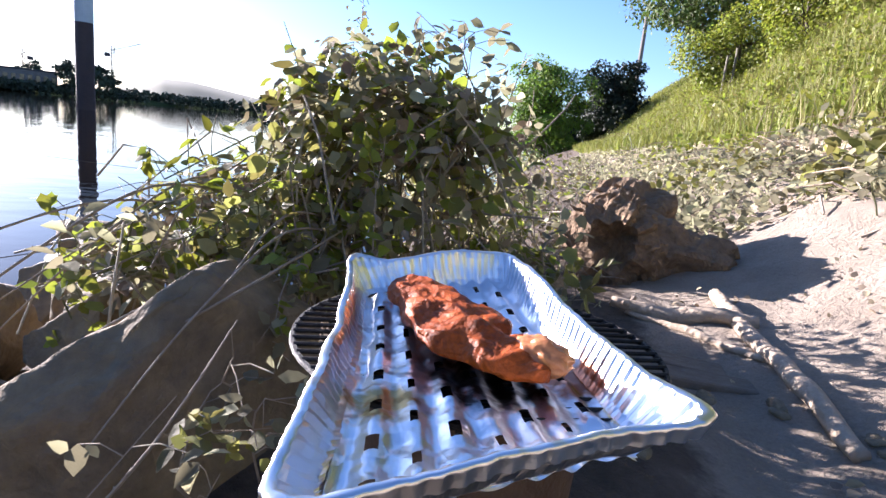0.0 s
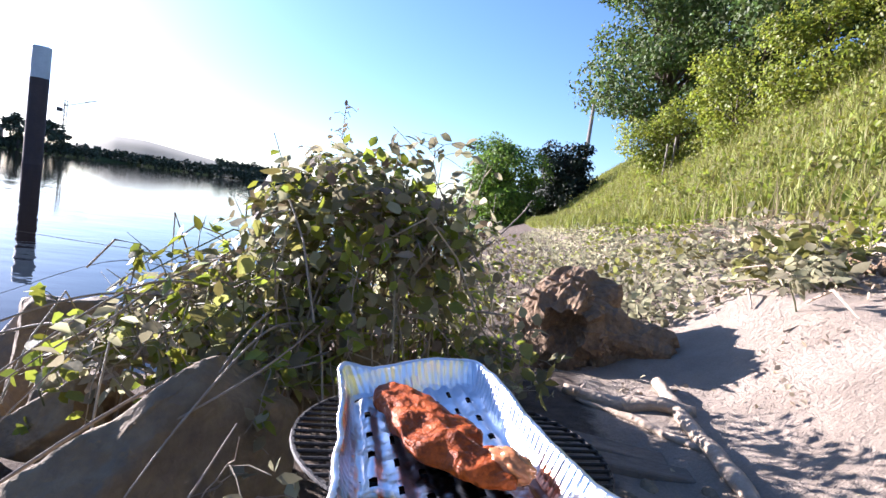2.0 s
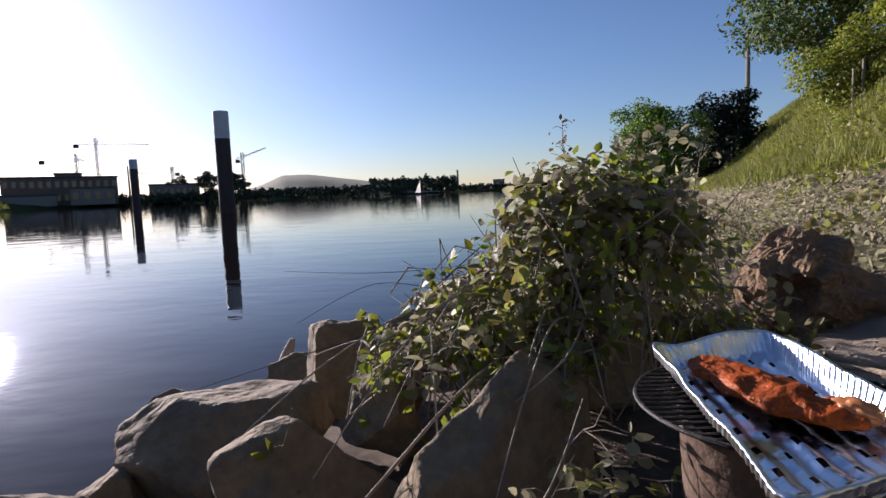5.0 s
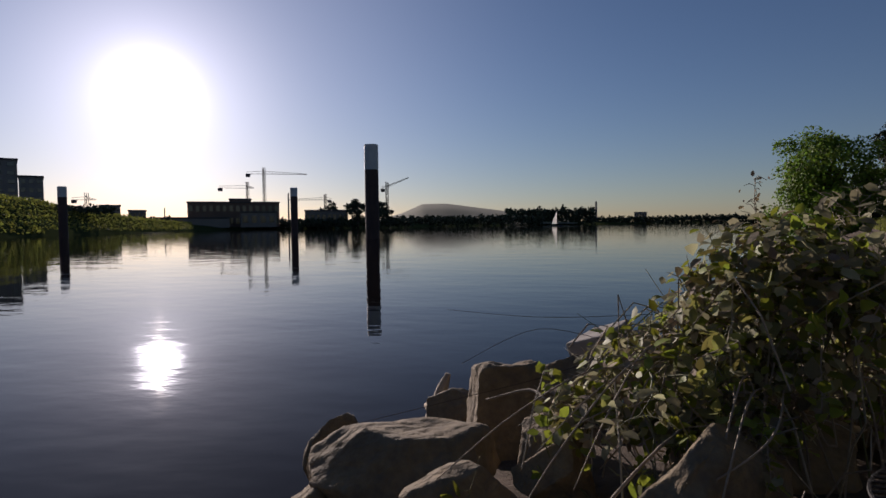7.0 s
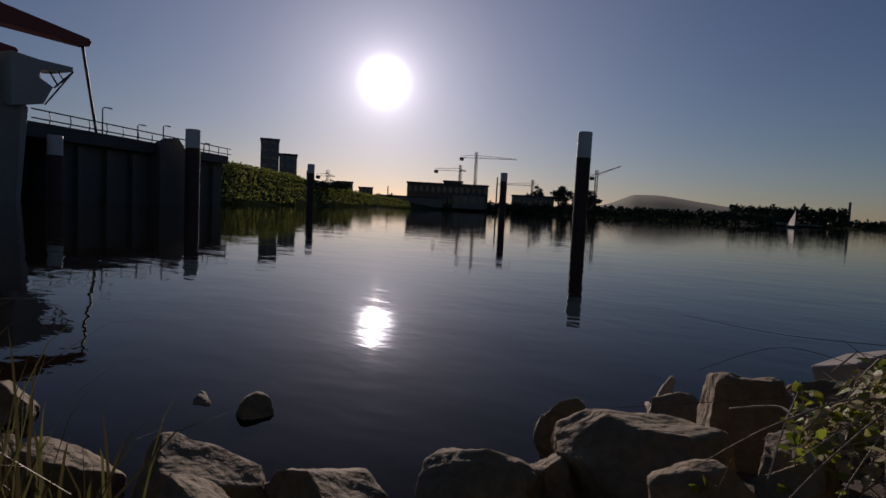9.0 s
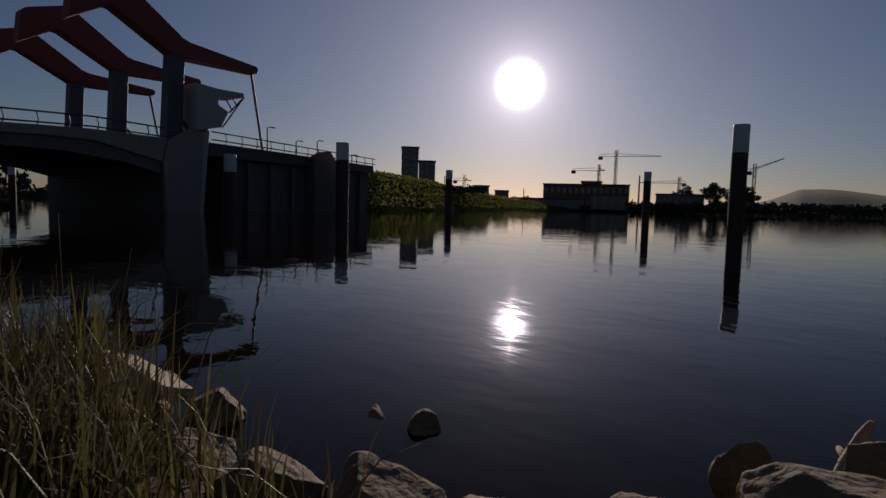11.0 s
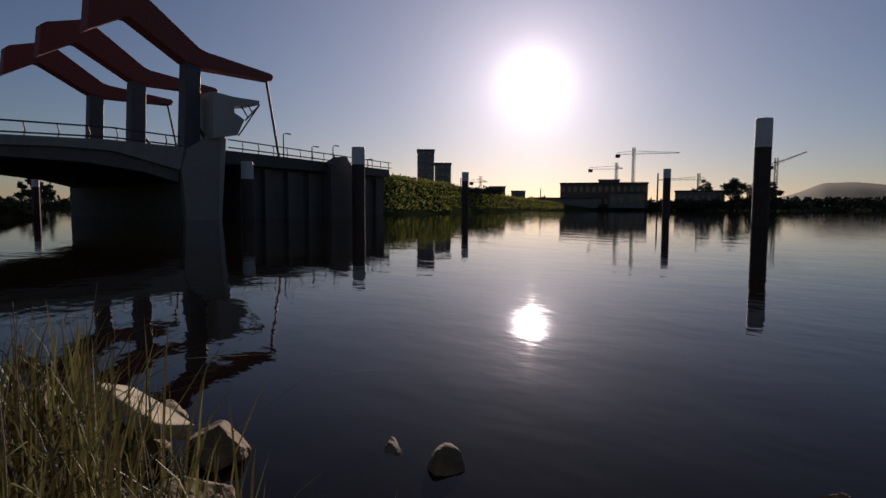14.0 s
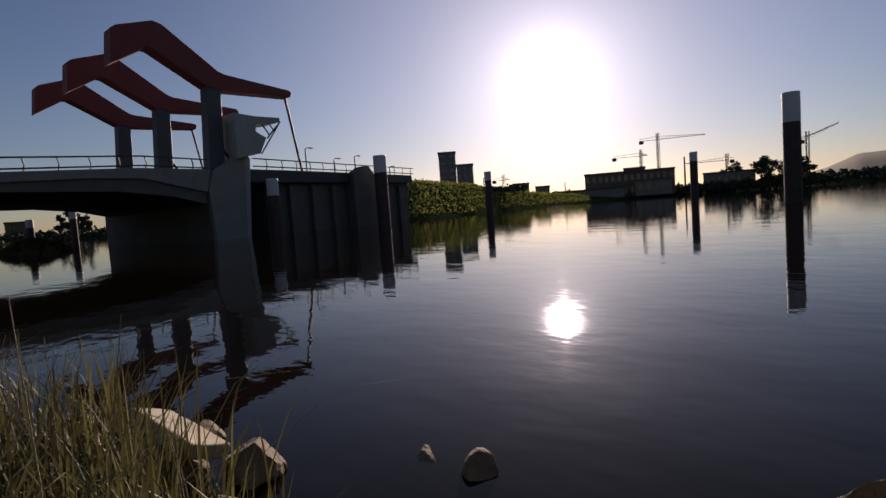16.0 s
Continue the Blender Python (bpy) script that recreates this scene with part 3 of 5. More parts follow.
for x, y, top, radius, white in ((-16.13, 40.0, 7.15, 0.52, 1.9), (-32.95, 58.8, 5.5, 0.40, 1.0), (-62.7, 55.8, 6.3, 0.50, 1.3), (-58.3, 34.8, 8.1, 0.75, 2.0),
                                 (-53.0, 19.5, 5.3, 0.55, 1.6), (-82, 5.8, 4.2, 0.38, 0.9), (-78, 1.4, 3.4, 0.38, 0.9)):
    mooring_pile(x, y, top, radius, white)


# ---- across the river ----
def polar(az, d, z=0.0):
    """A place by its bearing west of north and its distance from the camera's bank."""
    a = radians(float(np.interp(az, [-70, -30.75, -2.9, 21, 29, 39, 53.3, 75, 90], [-66, -27.6, -1.1, 21, 28.6, 38.2, 52.4, 74.5, 90])))
    return Vector((-0.5 - d * math.sin(a), -0.7 + d * math.cos(a), z))


def building(name, az0, az1, d, height, label, storeys=0, bays=0, depth=25.0, category="building", mat=None, base=1.0):
    a, b = polar(az0, d), polar(az1, d)
    mid, wide = (a + b) / 2, (b - a).length
    turn = math.degrees(math.atan2((b - a).y, (b - a).x))
    ob = thing(name, (mid.x, mid.y, base), label, category, turn=turn)
    bm = bmesh.new()
    box(bm, (wide, depth, height), (0, depth / 2, height / 2), bevel=0.15)
    part("wall", bm, mat or FAR_WALL, ob)
    bm = bmesh.new()
    box(bm, (wide + 0.6, depth + 0.6, 0.6), (0, depth / 2, height + 0.3), bevel=0.1)
    part("roof", bm, FAR_ROOF, ob)
    for s in range(storeys):
        for k in range(bays):
            bm = bmesh.new()
            box(bm, (wide / bays * 0.55, 0.3, height / storeys * 0.45), ((k + 0.5 - bays / 2) * wide / bays, -0.05, (s + 0.55) * height / storeys), bevel=0.05)
            part("window", bm, DARK_GLASS, ob)
    return ob


building("tower_block", 53.3, 51.6, 250, 24.6, "tall grey tower block across the river", 8, 2, 14)
building("office_block", 51.55, 49.9, 250, 18.8, "lower grey block built against the tower", 6, 3, 16)
building("factory_hall", 39.0, 30.5, 252, 10.2, "long brown brick factory hall on the far shore", 2, 14, 40, "factory", FAR_BRICK)
building("roof_block", 35.2, 33.2, 254, 11.6, "stair block on the factory roof", 0, 0, 8, "building", FAR_BRICK)
building("riverside_shed", 41.8, 35.2, 238, 3.6, "low pale shed at the water's edge", 0, 0, 8, "shed", FAR_PALE)
building("boat_shed", 34.2, 30.8, 236, 5.8, "pale boat shed with a flat roof", 1, 4, 8, "shed", FAR_PALE)
building("warehouse", 28.0, 23.6, 285, 7.6, "pale low warehouse among trees", 1, 8, 20, "warehouse", FAR_PALE)
building("apartment_block", 46.0, 44.4, 300, 10.5, "distant low apartment block", 3, 4, 12)
building("apartment_block", 43.8, 42.4, 310, 8.5, "distant low apartment block", 2, 4, 12)
building("distant_hall", -6.6, -7.8, 700, 12, "distant grey hall on the far shore", 2, 5, 20)
building("brick_house", 92.5, 88.6, 300, 7.5, "distant brick house seen under the bridge", 2, 6, 14, "house", FAR_BRICK)


def tower_crane(az, d, height, jib_az0, jib_az1, lift=0.0, base=2.0, label="thin steel tower crane above the far roofs"):
    at = polar(az, d)
    ob = thing("tower_crane", (at.x, at.y, base), label, "crane", "tower cranes")
    u = (polar(jib_az1, d) - polar(jib_az0, d)).normalized()
    long_, short = (polar(jib_az1, d) - at).length, (polar(jib_az0, d) - at).length
    bm = bmesh.new()
    w = 0.55
    for sx, sy in ((-w, -w), (w, -w), (w, w), (-w, w)):
        tube(bm, [(sx, sy, 0), (sx, sy, height)], 0.14, 4)
    for k in range(int(height / 1.6)):
        s = 1 if k % 2 else -1
        tube(bm, [(-w * s, -w, k * 1.6), (w * s, -w, k * 1.6 + 1.6)], 0.09, 4)
        tube(bm, [(-w, -w * s, k * 1.6), (-w, w * s, k * 1.6 + 1.6)], 0.09, 4)
    part("mast", bm, CRANE, ob)
    bm = bmesh.new()
    j = height - 3.5
    up = Vector((0, 0, lift))
    tube(bm, [u * -short + Vector((0, 0, j)), u * long_ + Vector((0, 0, j)) + up], 0.16, 4)
    tube(bm, [u * -short + Vector((0, 0, j + 0.9)), Vector((0, 0, j + 1.6)), u * long_ + Vector((0, 0, j + 0.3)) + up], 0.12, 4)
    for k in range(12):
        q = u * (long_ * k / 12) + up * (k / 12)
        tube(bm, [q + Vector((0, 0, j)), q + u * (long_ / 24) + Vector((0, 0, j + 1.2 * (1 - k / 13)))], 0.09, 4)
    part("jib", bm, CRANE, ob)
    bm = bmesh.new()
    box(bm, (2.0, 1.4, 1.6), tuple(u * -(short - 1) + Vector((0, 0, j - 0.9))), bevel=0.1)
    part("counterweight", bm, FAR_ROOF, ob)
    return ob


tower_crane(31.9, 320, 31, 33.6, 27.7)
tower_crane(33.5, 330, 24, 36.2, 32.9)
tower_crane(25.9, 340, 18, 25.3, 29.6)
tower_crane(19.45, 300, 22, 20.1, 17.1, 5.5)
tower_crane(46.9, 330, 17, 48.0, 46.2)
for az, d, h, r, lab in ((29.6, 310, 18, 0.5, "thin dark pole on the far shore"), (-2.9, 700, 26, 1.6, "tall slim chimney far down the river"), (-2.3, 700, 12, 1.8, "short stub chimney far down the river"),
                         (40.9, 300, 10, 0.35, "thin mast between far roofs"), (48.9, 250, 13, 0.3, "thin mast between far roofs")):
    q = polar(az, d)
    ob = thing("chimney" if d > 600 else "mast", (q.x, q.y, 0.8), lab, "chimney" if d > 600 else "mast")
    bm = bmesh.new()
    tube(bm, [(0, 0, 0), (0, 0, h)], [r, r * 0.7], 10)
    part("shaft", bm, FAR_WALL, ob)

# the grassed hill behind the far woods
rng = np.random.default_rng(4)
hv, hf = [], []
HILL_AZ = np.linspace(22, -1, 60)
prof = np.interp(-HILL_AZ, [-22, -18, -15.6, -13, -11.4, -7.6, -3, 1], [0.3, 1.2, 2.15, 2.15, 1.95, 1.45, 0.8, 0.3])
for row, (d, k) in enumerate(((520, 0.0), (600, 0.55), (700, 1.0), (1000, 0.9))):
    for az, e in zip(HILL_AZ, prof):
        q = polar(az, d, 1 + k * 700 * math.tan(radians(e + 0.03 * noise.noise((az * 0.9, row, 0)))))
        hv.append(q)
for r_ in range(3):
    for c in range(59):
        hf.append((r_ * 60 + c, r_ * 60 + c + 1, (r_ + 1) * 60 + c + 1, (r_ + 1) * 60 + c))
tagged(new("backdrop", mesh_from("backdrop", hv, hf, HILL, True)), "low grass-covered hill behind the far shore", "hill", kind="structure")


def woods(name, az0, az1, d, height, mat, seed, n=2600, leaf=1.5, wave=0.35, base=0.6, label="far line of dark trees along the shore"):
    rng = np.random.default_rng(seed)
    az = rng.uniform(min(az0, az1), max(az0, az1), n)
    top = np.array([height * (1 + wave * noise.noise((a * 2.2, seed, 0)) + wave * 0.5 * noise.noise((a * 7, seed, 4))) for a in az])
    z = base + top * rng.uniform(0, 1, n) ** 0.7
    dd = d + rng.uniform(-6, 10, n)
    a = np.radians(az)
    P = np.stack([-0.5 - dd * np.sin(a), -0.7 + dd * np.cos(a), z], 1)
    ob = new(name, leaves(name, P, rng.uniform(0.6, 1.4, n) * leaf, mat, rng, 0.3))
    return tagged(ob, label, "trees", kind="stuff")


woods("far_trees", 45, 39, 240, 4.0, FAR_GREEN, 1, 1600, 1.3)
woods("far_trees", 30.6, 17, 275, 3.6, FAR_GREEN, 2, 3200, 1.4)
woods("far_trees", 20, 4, 430, 6.5, FAR_GREEN, 3, 4200, 2.0)
woods("far_trees", 7.6, -1.0, 560, 14, FAR_GREEN, 5, 4200, 2.6, 0.3)
woods("far_trees", -0.5, -24, 640, 6.5, FAR_GREEN, 6, 5200, 2.6)
woods("far_trees", 53.5, 44, 150, 1.2, FAR_GREEN, 8, 2000, 0.7, base=4.8)
woods("far_trees", 110, 80, 255, 3.0, FAR_GREEN, 9, 3200, 1.4)
for az, d, h, s in ((25.6, 290, 12, 4.0), (22.6, 270, 12.5, 5.5), (20.6, 272, 12, 5.5), (19.6, 276, 9, 4.0)):
    q = polar(az, d)
    tree("tree", (q.x, q.y, 1.0), h, s, "dark broad-leaved tree on the far shore", FAR_GREEN, int(az * 10), 1.1, 1500, 0.4, 0.25, 14, group="trees on the far shore")
for k, az in enumerate((86.4, 85.8, 85.2, 84.6)):
    q = polar(az, 300)
    tree("tree", (q.x, q.y, 1.0), 12, 2.2, "slim dark tree seen under the bridge", FAR_GREEN, 40 + k, 1.2, 700, 0.3, 0.2, 10, group="slim trees under the bridge")
g = np.random.default_rng(66)
az_, rr_ = g.uniform(38, 57, 15000), g.uniform(0, 75, 15000)
edge_ = np.interp(az_, [35, 42, 47, 50, 55, 60], [235, 170, 130, 105, 86, 84]) + 1 + rr_
P = np.stack([-edge_ * np.sin(np.radians(az_)), edge_ * np.cos(np.radians(az_)), 0 * az_], 1)
P[:, 2] = land(P[:, 0], P[:, 1])[0] + g.uniform(0, 0.5, len(P))
tagged(new("far_bank_grass", leaves("far_bank_grass", P, g.uniform(0.25, 0.65, len(P)), GRASS, g, 0.6)), "rough green growth on the embankment by the bridge", "grass", kind="stuff")
# heap of stones on the shore beyond the bridge
q = polar(88.5, 62)
heap = np.random.default_rng(3)
bm = bmesh.new()
for k in range(120):
    r_ = heap.uniform(0.25, 0.6)
    a = heap.uniform(0, 6.28)
    s_ = heap.uniform(0, 1)
    bmesh.ops.create_icosphere(bm, subdivisions=1, radius=r_, matrix=pose(6 * s_ * math.cos(a), 3 * s_ * math.sin(a), 1.1 * (1 - s_), heap.uniform(0, 90), heap.uniform(0, 90), 0))
ob = part("stone_groyne", bm, ROCK, None)
ob.location = (q.x, q.y, -0.1)
tagged(ob, "low groyne of dumped stones at the water's edge", "stones", kind="stuff")

# the sailing boat
q = polar(1.2, 250)
ob = thing("sailing_boat", (q.x, q.y, 0), "small sailing boat with a white triangular sail", "boat", turn=25)
bm = bmesh.new()
bmesh.ops.create_icosphere(bm, subdivisions=3, radius=1)
for v in bm.verts:
    v.co = Vector((v.co.x * 2.6, v.co.y * 0.8 * (1 - 0.3 * abs(v.co.x)), 0.15 + min(v.co.z, 0.25) * 0.7))
part("hull", bm, STEEL_DARK, ob)
bm = bmesh.new()
tube(bm, [(0.3, 0, 0.3), (0.3, 0, 6.6)], 0.05, 6)
part("mast", bm, CRANE, ob)
bm = bmesh.new()
a = [bm.verts.new(q) for q in ((0.25, 0, 0.9), (-2.1, 0.25, 0.9), (-1.2, 0.35, 3.2), (0.25, 0, 6.5))]
bm.faces.new(a)
bmesh.ops.solidify(bm, geom=bm.faces[:], thickness=0.03)
part("sail", bm, SAIL, ob, "white sail cloth")


# ---- boulders ----
def boulder(where, size, seed, turn=(0, 0, 0), label="grey-brown weathered boulder lying on the bank", cuts_at=(), rough=0.10, name="boulder", mat=None, fine=5):
    rng = random.Random(seed)
    bm = bmesh.new()
    bmesh.ops.create_icosphere(bm, subdivisions=fine, radius=1)
    planes = [(Vector(d).normalized(), h) for *d, h in cuts_at]
    for k in range(11):
        d = Vector((rng.gauss(0, 1), rng.gauss(0, 1), rng.gauss(0, 1))).normalized()
        planes.append((d, rng.uniform(0.56, 0.84)))
    for v in bm.verts:
        for d, h in planes:
            over = v.co.dot(d) - h
            if over > 0:
                v.co -= d * over * 0.98
        q = v.co * 1.7 + Vector((seed * 3.1, 0, 0))
        v.co *= 1 + rough * noise.noise(q) + rough * 0.4 * noise.noise(q * 3.3) + rough * 0.2 * noise.noise(q * 8) + rough * 0.1 * noise.noise(q * 19)
    bm.transform(pose(0, 0, 0, *turn) @ Matrix.Diagonal((*size, 1)))
    ob = part(name, bm, mat or ROCK, None, smooth=True)
    ob.location = where
    return tagged(ob, label, "boulder", "boulders along the shore")


boulder((-0.25, 0.36, 0.40), (0.20, 0.36, 0.28), 1, (0, 0, -22), "large leaning boulder with a flat shaded face", ((0.75, -0.5, 0.25, 0.5), (-0.7, 0.1, 0.75, 0.55), (0, -0.6, 0.8, 0.72)))
boulder((-0.90, 0.72, 0.30), (0.30, 0.20, 0.21), 2, (0, 0, 18), "long flat-topped boulder at the water's edge", ((0, 0.1, 1, 0.75), (-0.6, -0.3, 0.75, 0.75)))
boulder((-0.66, 0.44, 0.32), (0.22, 0.17, 0.17), 12, (0, 0, 30), "rounded grey boulder in the shade")
boulder((-0.76, 0.10, 0.36), (0.21, 0.17, 0.13), 13, (0, 0, 10), "low rounded boulder in the shade")
boulder((-0.70, 1.30, 0.31), (0.18, 0.17, 0.25), 3, (0, 0, 10), "upright boulder with a flat pale top", ((0, 0, 1, 0.82), (-0.9, -0.2, 0.1, 0.75)))
boulder((-1.37, 1.27, 0.10), (0.12, 0.10, 0.20), 4, (0, 12, 0), "narrow pointed boulder at the water's edge")
boulder((-0.52, 0.84, 0.40), (0.12, 0.10, 0.10), 5)
boulder((-0.50, 0.66, 0.40), (0.11, 0.09, 0.10), 6)
boulder((-1.12, 0.58, 0.22), (0.13, 0.12, 0.13), 7)
boulder((-2.05, 0.04, 0.13), (0.27, 0.19, 0.19), 8, (0, 0, 20))
boulder((-1.62, 0.17, 0.17), (0.29, 0.18, 0.17), 9, (0, 0, -25), "broad boulder with a sunlit top", ((0.3, 0.3, 1, 0.7),))
boulder((-1.22, 0.40, 0.22), (0.22, 0.17, 0.18), 10, (0, 0, 10))
boulder((-1.74, -0.18, 0.25), (0.15, 0.14, 0.12), 11)
boulder((-2.45, -0.22, 0.10), (0.24, 0.18, 0.18), 14, (0, 0, 40))
boulder((-2.74, 0.80, -0.02), (0.17, 0.10, 0.10), 15, (0, 12, -38), "small dark stone rising out of the water", ((0.5, 0.2, 0.8, 0.5),))
boulder((-3.08, 0.73, -0.02), (0.12, 0.06, 0.05), 16, (0, 8, -25), "small dark stone rising out of the water")
boulder((-3.75, -0.46, 0.06), (0.32, 0.27, 0.21), 17, (0, 0, 15))
boulder((-3.35, -0.85, 0.16), (0.24, 0.2, 0.16), 18)
boulder((-3.58, 0.03, 0.0), (0.22, 0.18, 0.15), 19)
boulder((-4.20, -0.05, 0.0), (0.14, 0.12, 0.13), 20)
boulder((-4.75, -0.62, 0.04), (0.22, 0.2, 0.18), 21)
boulder((-3.05, -0.30, 0.06), (0.27, 0.2, 0.17), 25)
boulder((0.34, 1.08, 0.44), (0.24, 0.14, 0.14), 22, (0, 0, -12), "smooth grey boulder under the brambles", ((0, 0, 1, 0.8),))
boulder((0.02, 0.72, 0.46), (0.16, 0.12, 0.12), 23, (0, 0, 0), "smooth grey boulder under the brambles")
boulder((-0.98, 1.62, 0.12), (0.16, 0.14, 0.18), 24)
boulder((-0.42, 1.62, 0.36), (0.2, 0.18, 0.16), 26)


def slab(where, size, turn, label, name="concrete_slab"):
    bm = bmesh.new()
    box(bm, size, bevel=0.012)
    bmesh.ops.subdivide_edges(bm, edges=bm.edges[:], cuts=3, use_grid_fill=True)
    for v in bm.verts:
        v.co += 0.006 * Vector(noise.noise_vector(v.co * 9))
    ob = part(name, bm, CONCRETE if name == "concrete_slab" else SLAB, None)
    ob.matrix_world = pose(*where, *turn)
    return tagged(ob, label, "slab")


slab((-0.36, 2.12, 0.42), (0.22, 0.26, 0.12), (10, -18, -35), "tilted block of broken concrete at the shore")
slab((-3.80, -0.27, 0.225), (0.52, 0.24, 0.08), (-22, 12, 19), "pale stone slab half sunk at the shore", "stone_slab")
slab((-0.62, 1.75, 0.28), (0.22, 0.3, 0.1), (0, 18, 20), "tilted block of broken concrete at the shore")


# ---- wood ----
def branch(name, pts, radii, mat, label, category="branch", knots=0, seed=0, sides=10):
    rng = random.Random(seed)
    fine = []
    rr = []
    P = [Vector(q) for q in pts]
    for i in range(len(P) - 1):
        p0, p3 = P[max(i - 1, 0)], P[min(i + 2, len(P) - 1)]
        for k in range(6):
            f = k / 6
            fine.append(0.5 * (2 * P[i] + (P[i + 1] - p0) * f + (2 * p0 - 5 * P[i] + 4 * P[i + 1] - p3) * f * f + (3 * P[i] - p0 - 3 * P[i + 1] + p3) * f ** 3))
            rr.append(radii[i] * (1 - f) + radii[i + 1] * f)
    fine.append(P[-1])
    rr.append(radii[-1])
    for i, q in enumerate(fine):
        if mat == DRIFTWOOD and category == "branch":
            q = Vector((q.x, q.y, max(q.z, ground_z(q.x, q.y) + rr[i] * 0.7)))
        fine[i] = q + 0.35 * rr[i] * Vector(noise.noise_vector(q * 14 + Vector((seed, 0, 0))))
        rr[i] *= 1 + 0.18 * noise.noise(q * 25 + Vector((seed, 3, 0)))
    bm = bmesh.new()
    tube(bm, fine, rr, sides)
    for k in range(knots):
        i = rng.randrange(2, len(fine) - 2)
        d = Vector((rng.gauss(0, 1), rng.gauss(0, 1), abs(rng.gauss(0.3, 0.6)))).normalized()
        tube(bm, [fine[i], fine[i] + d * rr[i] * 2.2], [rr[i] * 0.6, rr[i] * 0.25], 6)
    ob = part(name, bm, mat, None, smooth=True)
    return tagged(ob, label, category)


branch("driftwood_pole", [(0.96, 0.93, 0.47), (0.87, 0.68, 0.44), (0.775, 0.43, 0.41), (0.69, 0.20, 0.40)], [0.017, 0.019, 0.019, 0.015], DRIFTWOOD, "long bleached driftwood pole lying on the sand", knots=0, seed=1)
branch("driftwood_stick", [(0.66, 0.93, 0.45), (0.80, 0.82, 0.43), (0.925, 0.71, 0.40)], [0.013, 0.024, 0.016], DRIFTWOOD, "short bleached stick lying on the sand", knots=3, seed=2)
branch("driftwood_stick", [(0.69, 0.90, 0.43), (0.78, 0.72, 0.40), (0.80, 0.53, 0.37)], [0.006, 0.011, 0.007], DRIFTWOOD, "thin brown stick lying on the sand", seed=3)
branch("driftwood_stick", [(x, y, ground_z(x, y) + 0.02) for x, y in ((1.9, 2.9), (1.6, 2.4), (1.35, 1.85))], [0.014, 0.013, 0.006], DRIFTWOOD, "bleached forked stick lying on the bank", knots=3, seed=4)
branch("driftwood_stick", [(x, y, ground_z(x, y) + 0.03) for x, y in ((2.75, 2.4), (2.3, 2.2), (1.8, 2.1))], [0.018, 0.017, 0.010], DRIFTWOOD, "bleached stick lying on the bank", knots=2, seed=5)
branch("driftwood_stick", [(x, y, ground_z(x, y) + 0.04) for x, y in ((3.4, 2.1), (2.9, 1.9), (2.45, 1.8))], [0.03, 0.026, 0.016], DRIFTWOOD, "thick bleached stick lying on the bank", knots=2, seed=6)
branch("driftwood_stick", [(x, y, ground_z(x, y) + 0.02) for x, y in ((3.1, 3.3), (2.6, 3.0), (2.1, 2.85))], [0.014, 0.014, 0.008], DRIFTWOOD, "bleached stick lying on the bank", seed=7)
branch("driftwood_log", [(x, y, ground_z(x, y) + 0.035) for x, y in ((2.95, 2.95), (2.78, 2.3), (2.55, 1.6), (2.4, 1.1))], [0.035, 0.04, 0.034, 0.022], DRIFTWOOD, "long bleached driftwood log lying along the bank", knots=3, seed=31)
branch("driftwood_log", [(x, y, ground_z(x, y) + 0.03) for x, y in ((2.28, 1.75), (2.16, 1.45), (2.02, 1.12))], [0.03, 0.045, 0.03], ROTTEN, "short reddish-brown piece of driftwood on the bank", "driftwood", 2, 32)
branch("driftwood_stump", [(-1.16, 1.86, -0.1), (-1.12, 1.88, 0.12), (-1.07, 1.91, 0.29)], [0.06, 0.045, 0.012], DRIFTWOOD, "splintered stump of a post in the water", "driftwood", 2, 8)
branch("wooden_stake", [(-0.335, -0.01, 0.40), (-0.33, -0.018, 0.49), (-0.327, -0.022, 0.565)], [0.013, 0.012, 0.010], DRIFTWOOD, "short cut stake standing in the ground", "stake", 0, 9)
for k, (y, w) in enumerate(((0.62, 0.075), (0.53, 0.06))):
    bm = bmesh.new()
    box(bm, (0.34, w, 0.035), bevel=0.006)
    bmesh.ops.subdivide_edges(bm, edges=bm.edges[:], cuts=4, use_grid_fill=True)
    for v in bm.verts:
        v.co += 0.005 * Vector(noise.noise_vector(v.co * 12 + Vector((k * 5, 0, 0))))
    ob = part("old_plank", bm, WET_WOOD, None)
    ob.matrix_world = pose(0.56, y - 0.02, ground_z(0.56, y) + 0.012, 0, 3, -24 + 5 * k)
    tagged(ob, "dark weathered plank half buried in sand", "plank")

# the rotten log: a hollowed butt and its shorter end
log = thing("rotten_log", (0.90, 1.36, 0.555), "crumbling brown rotten tree log lying on the sand", "log")


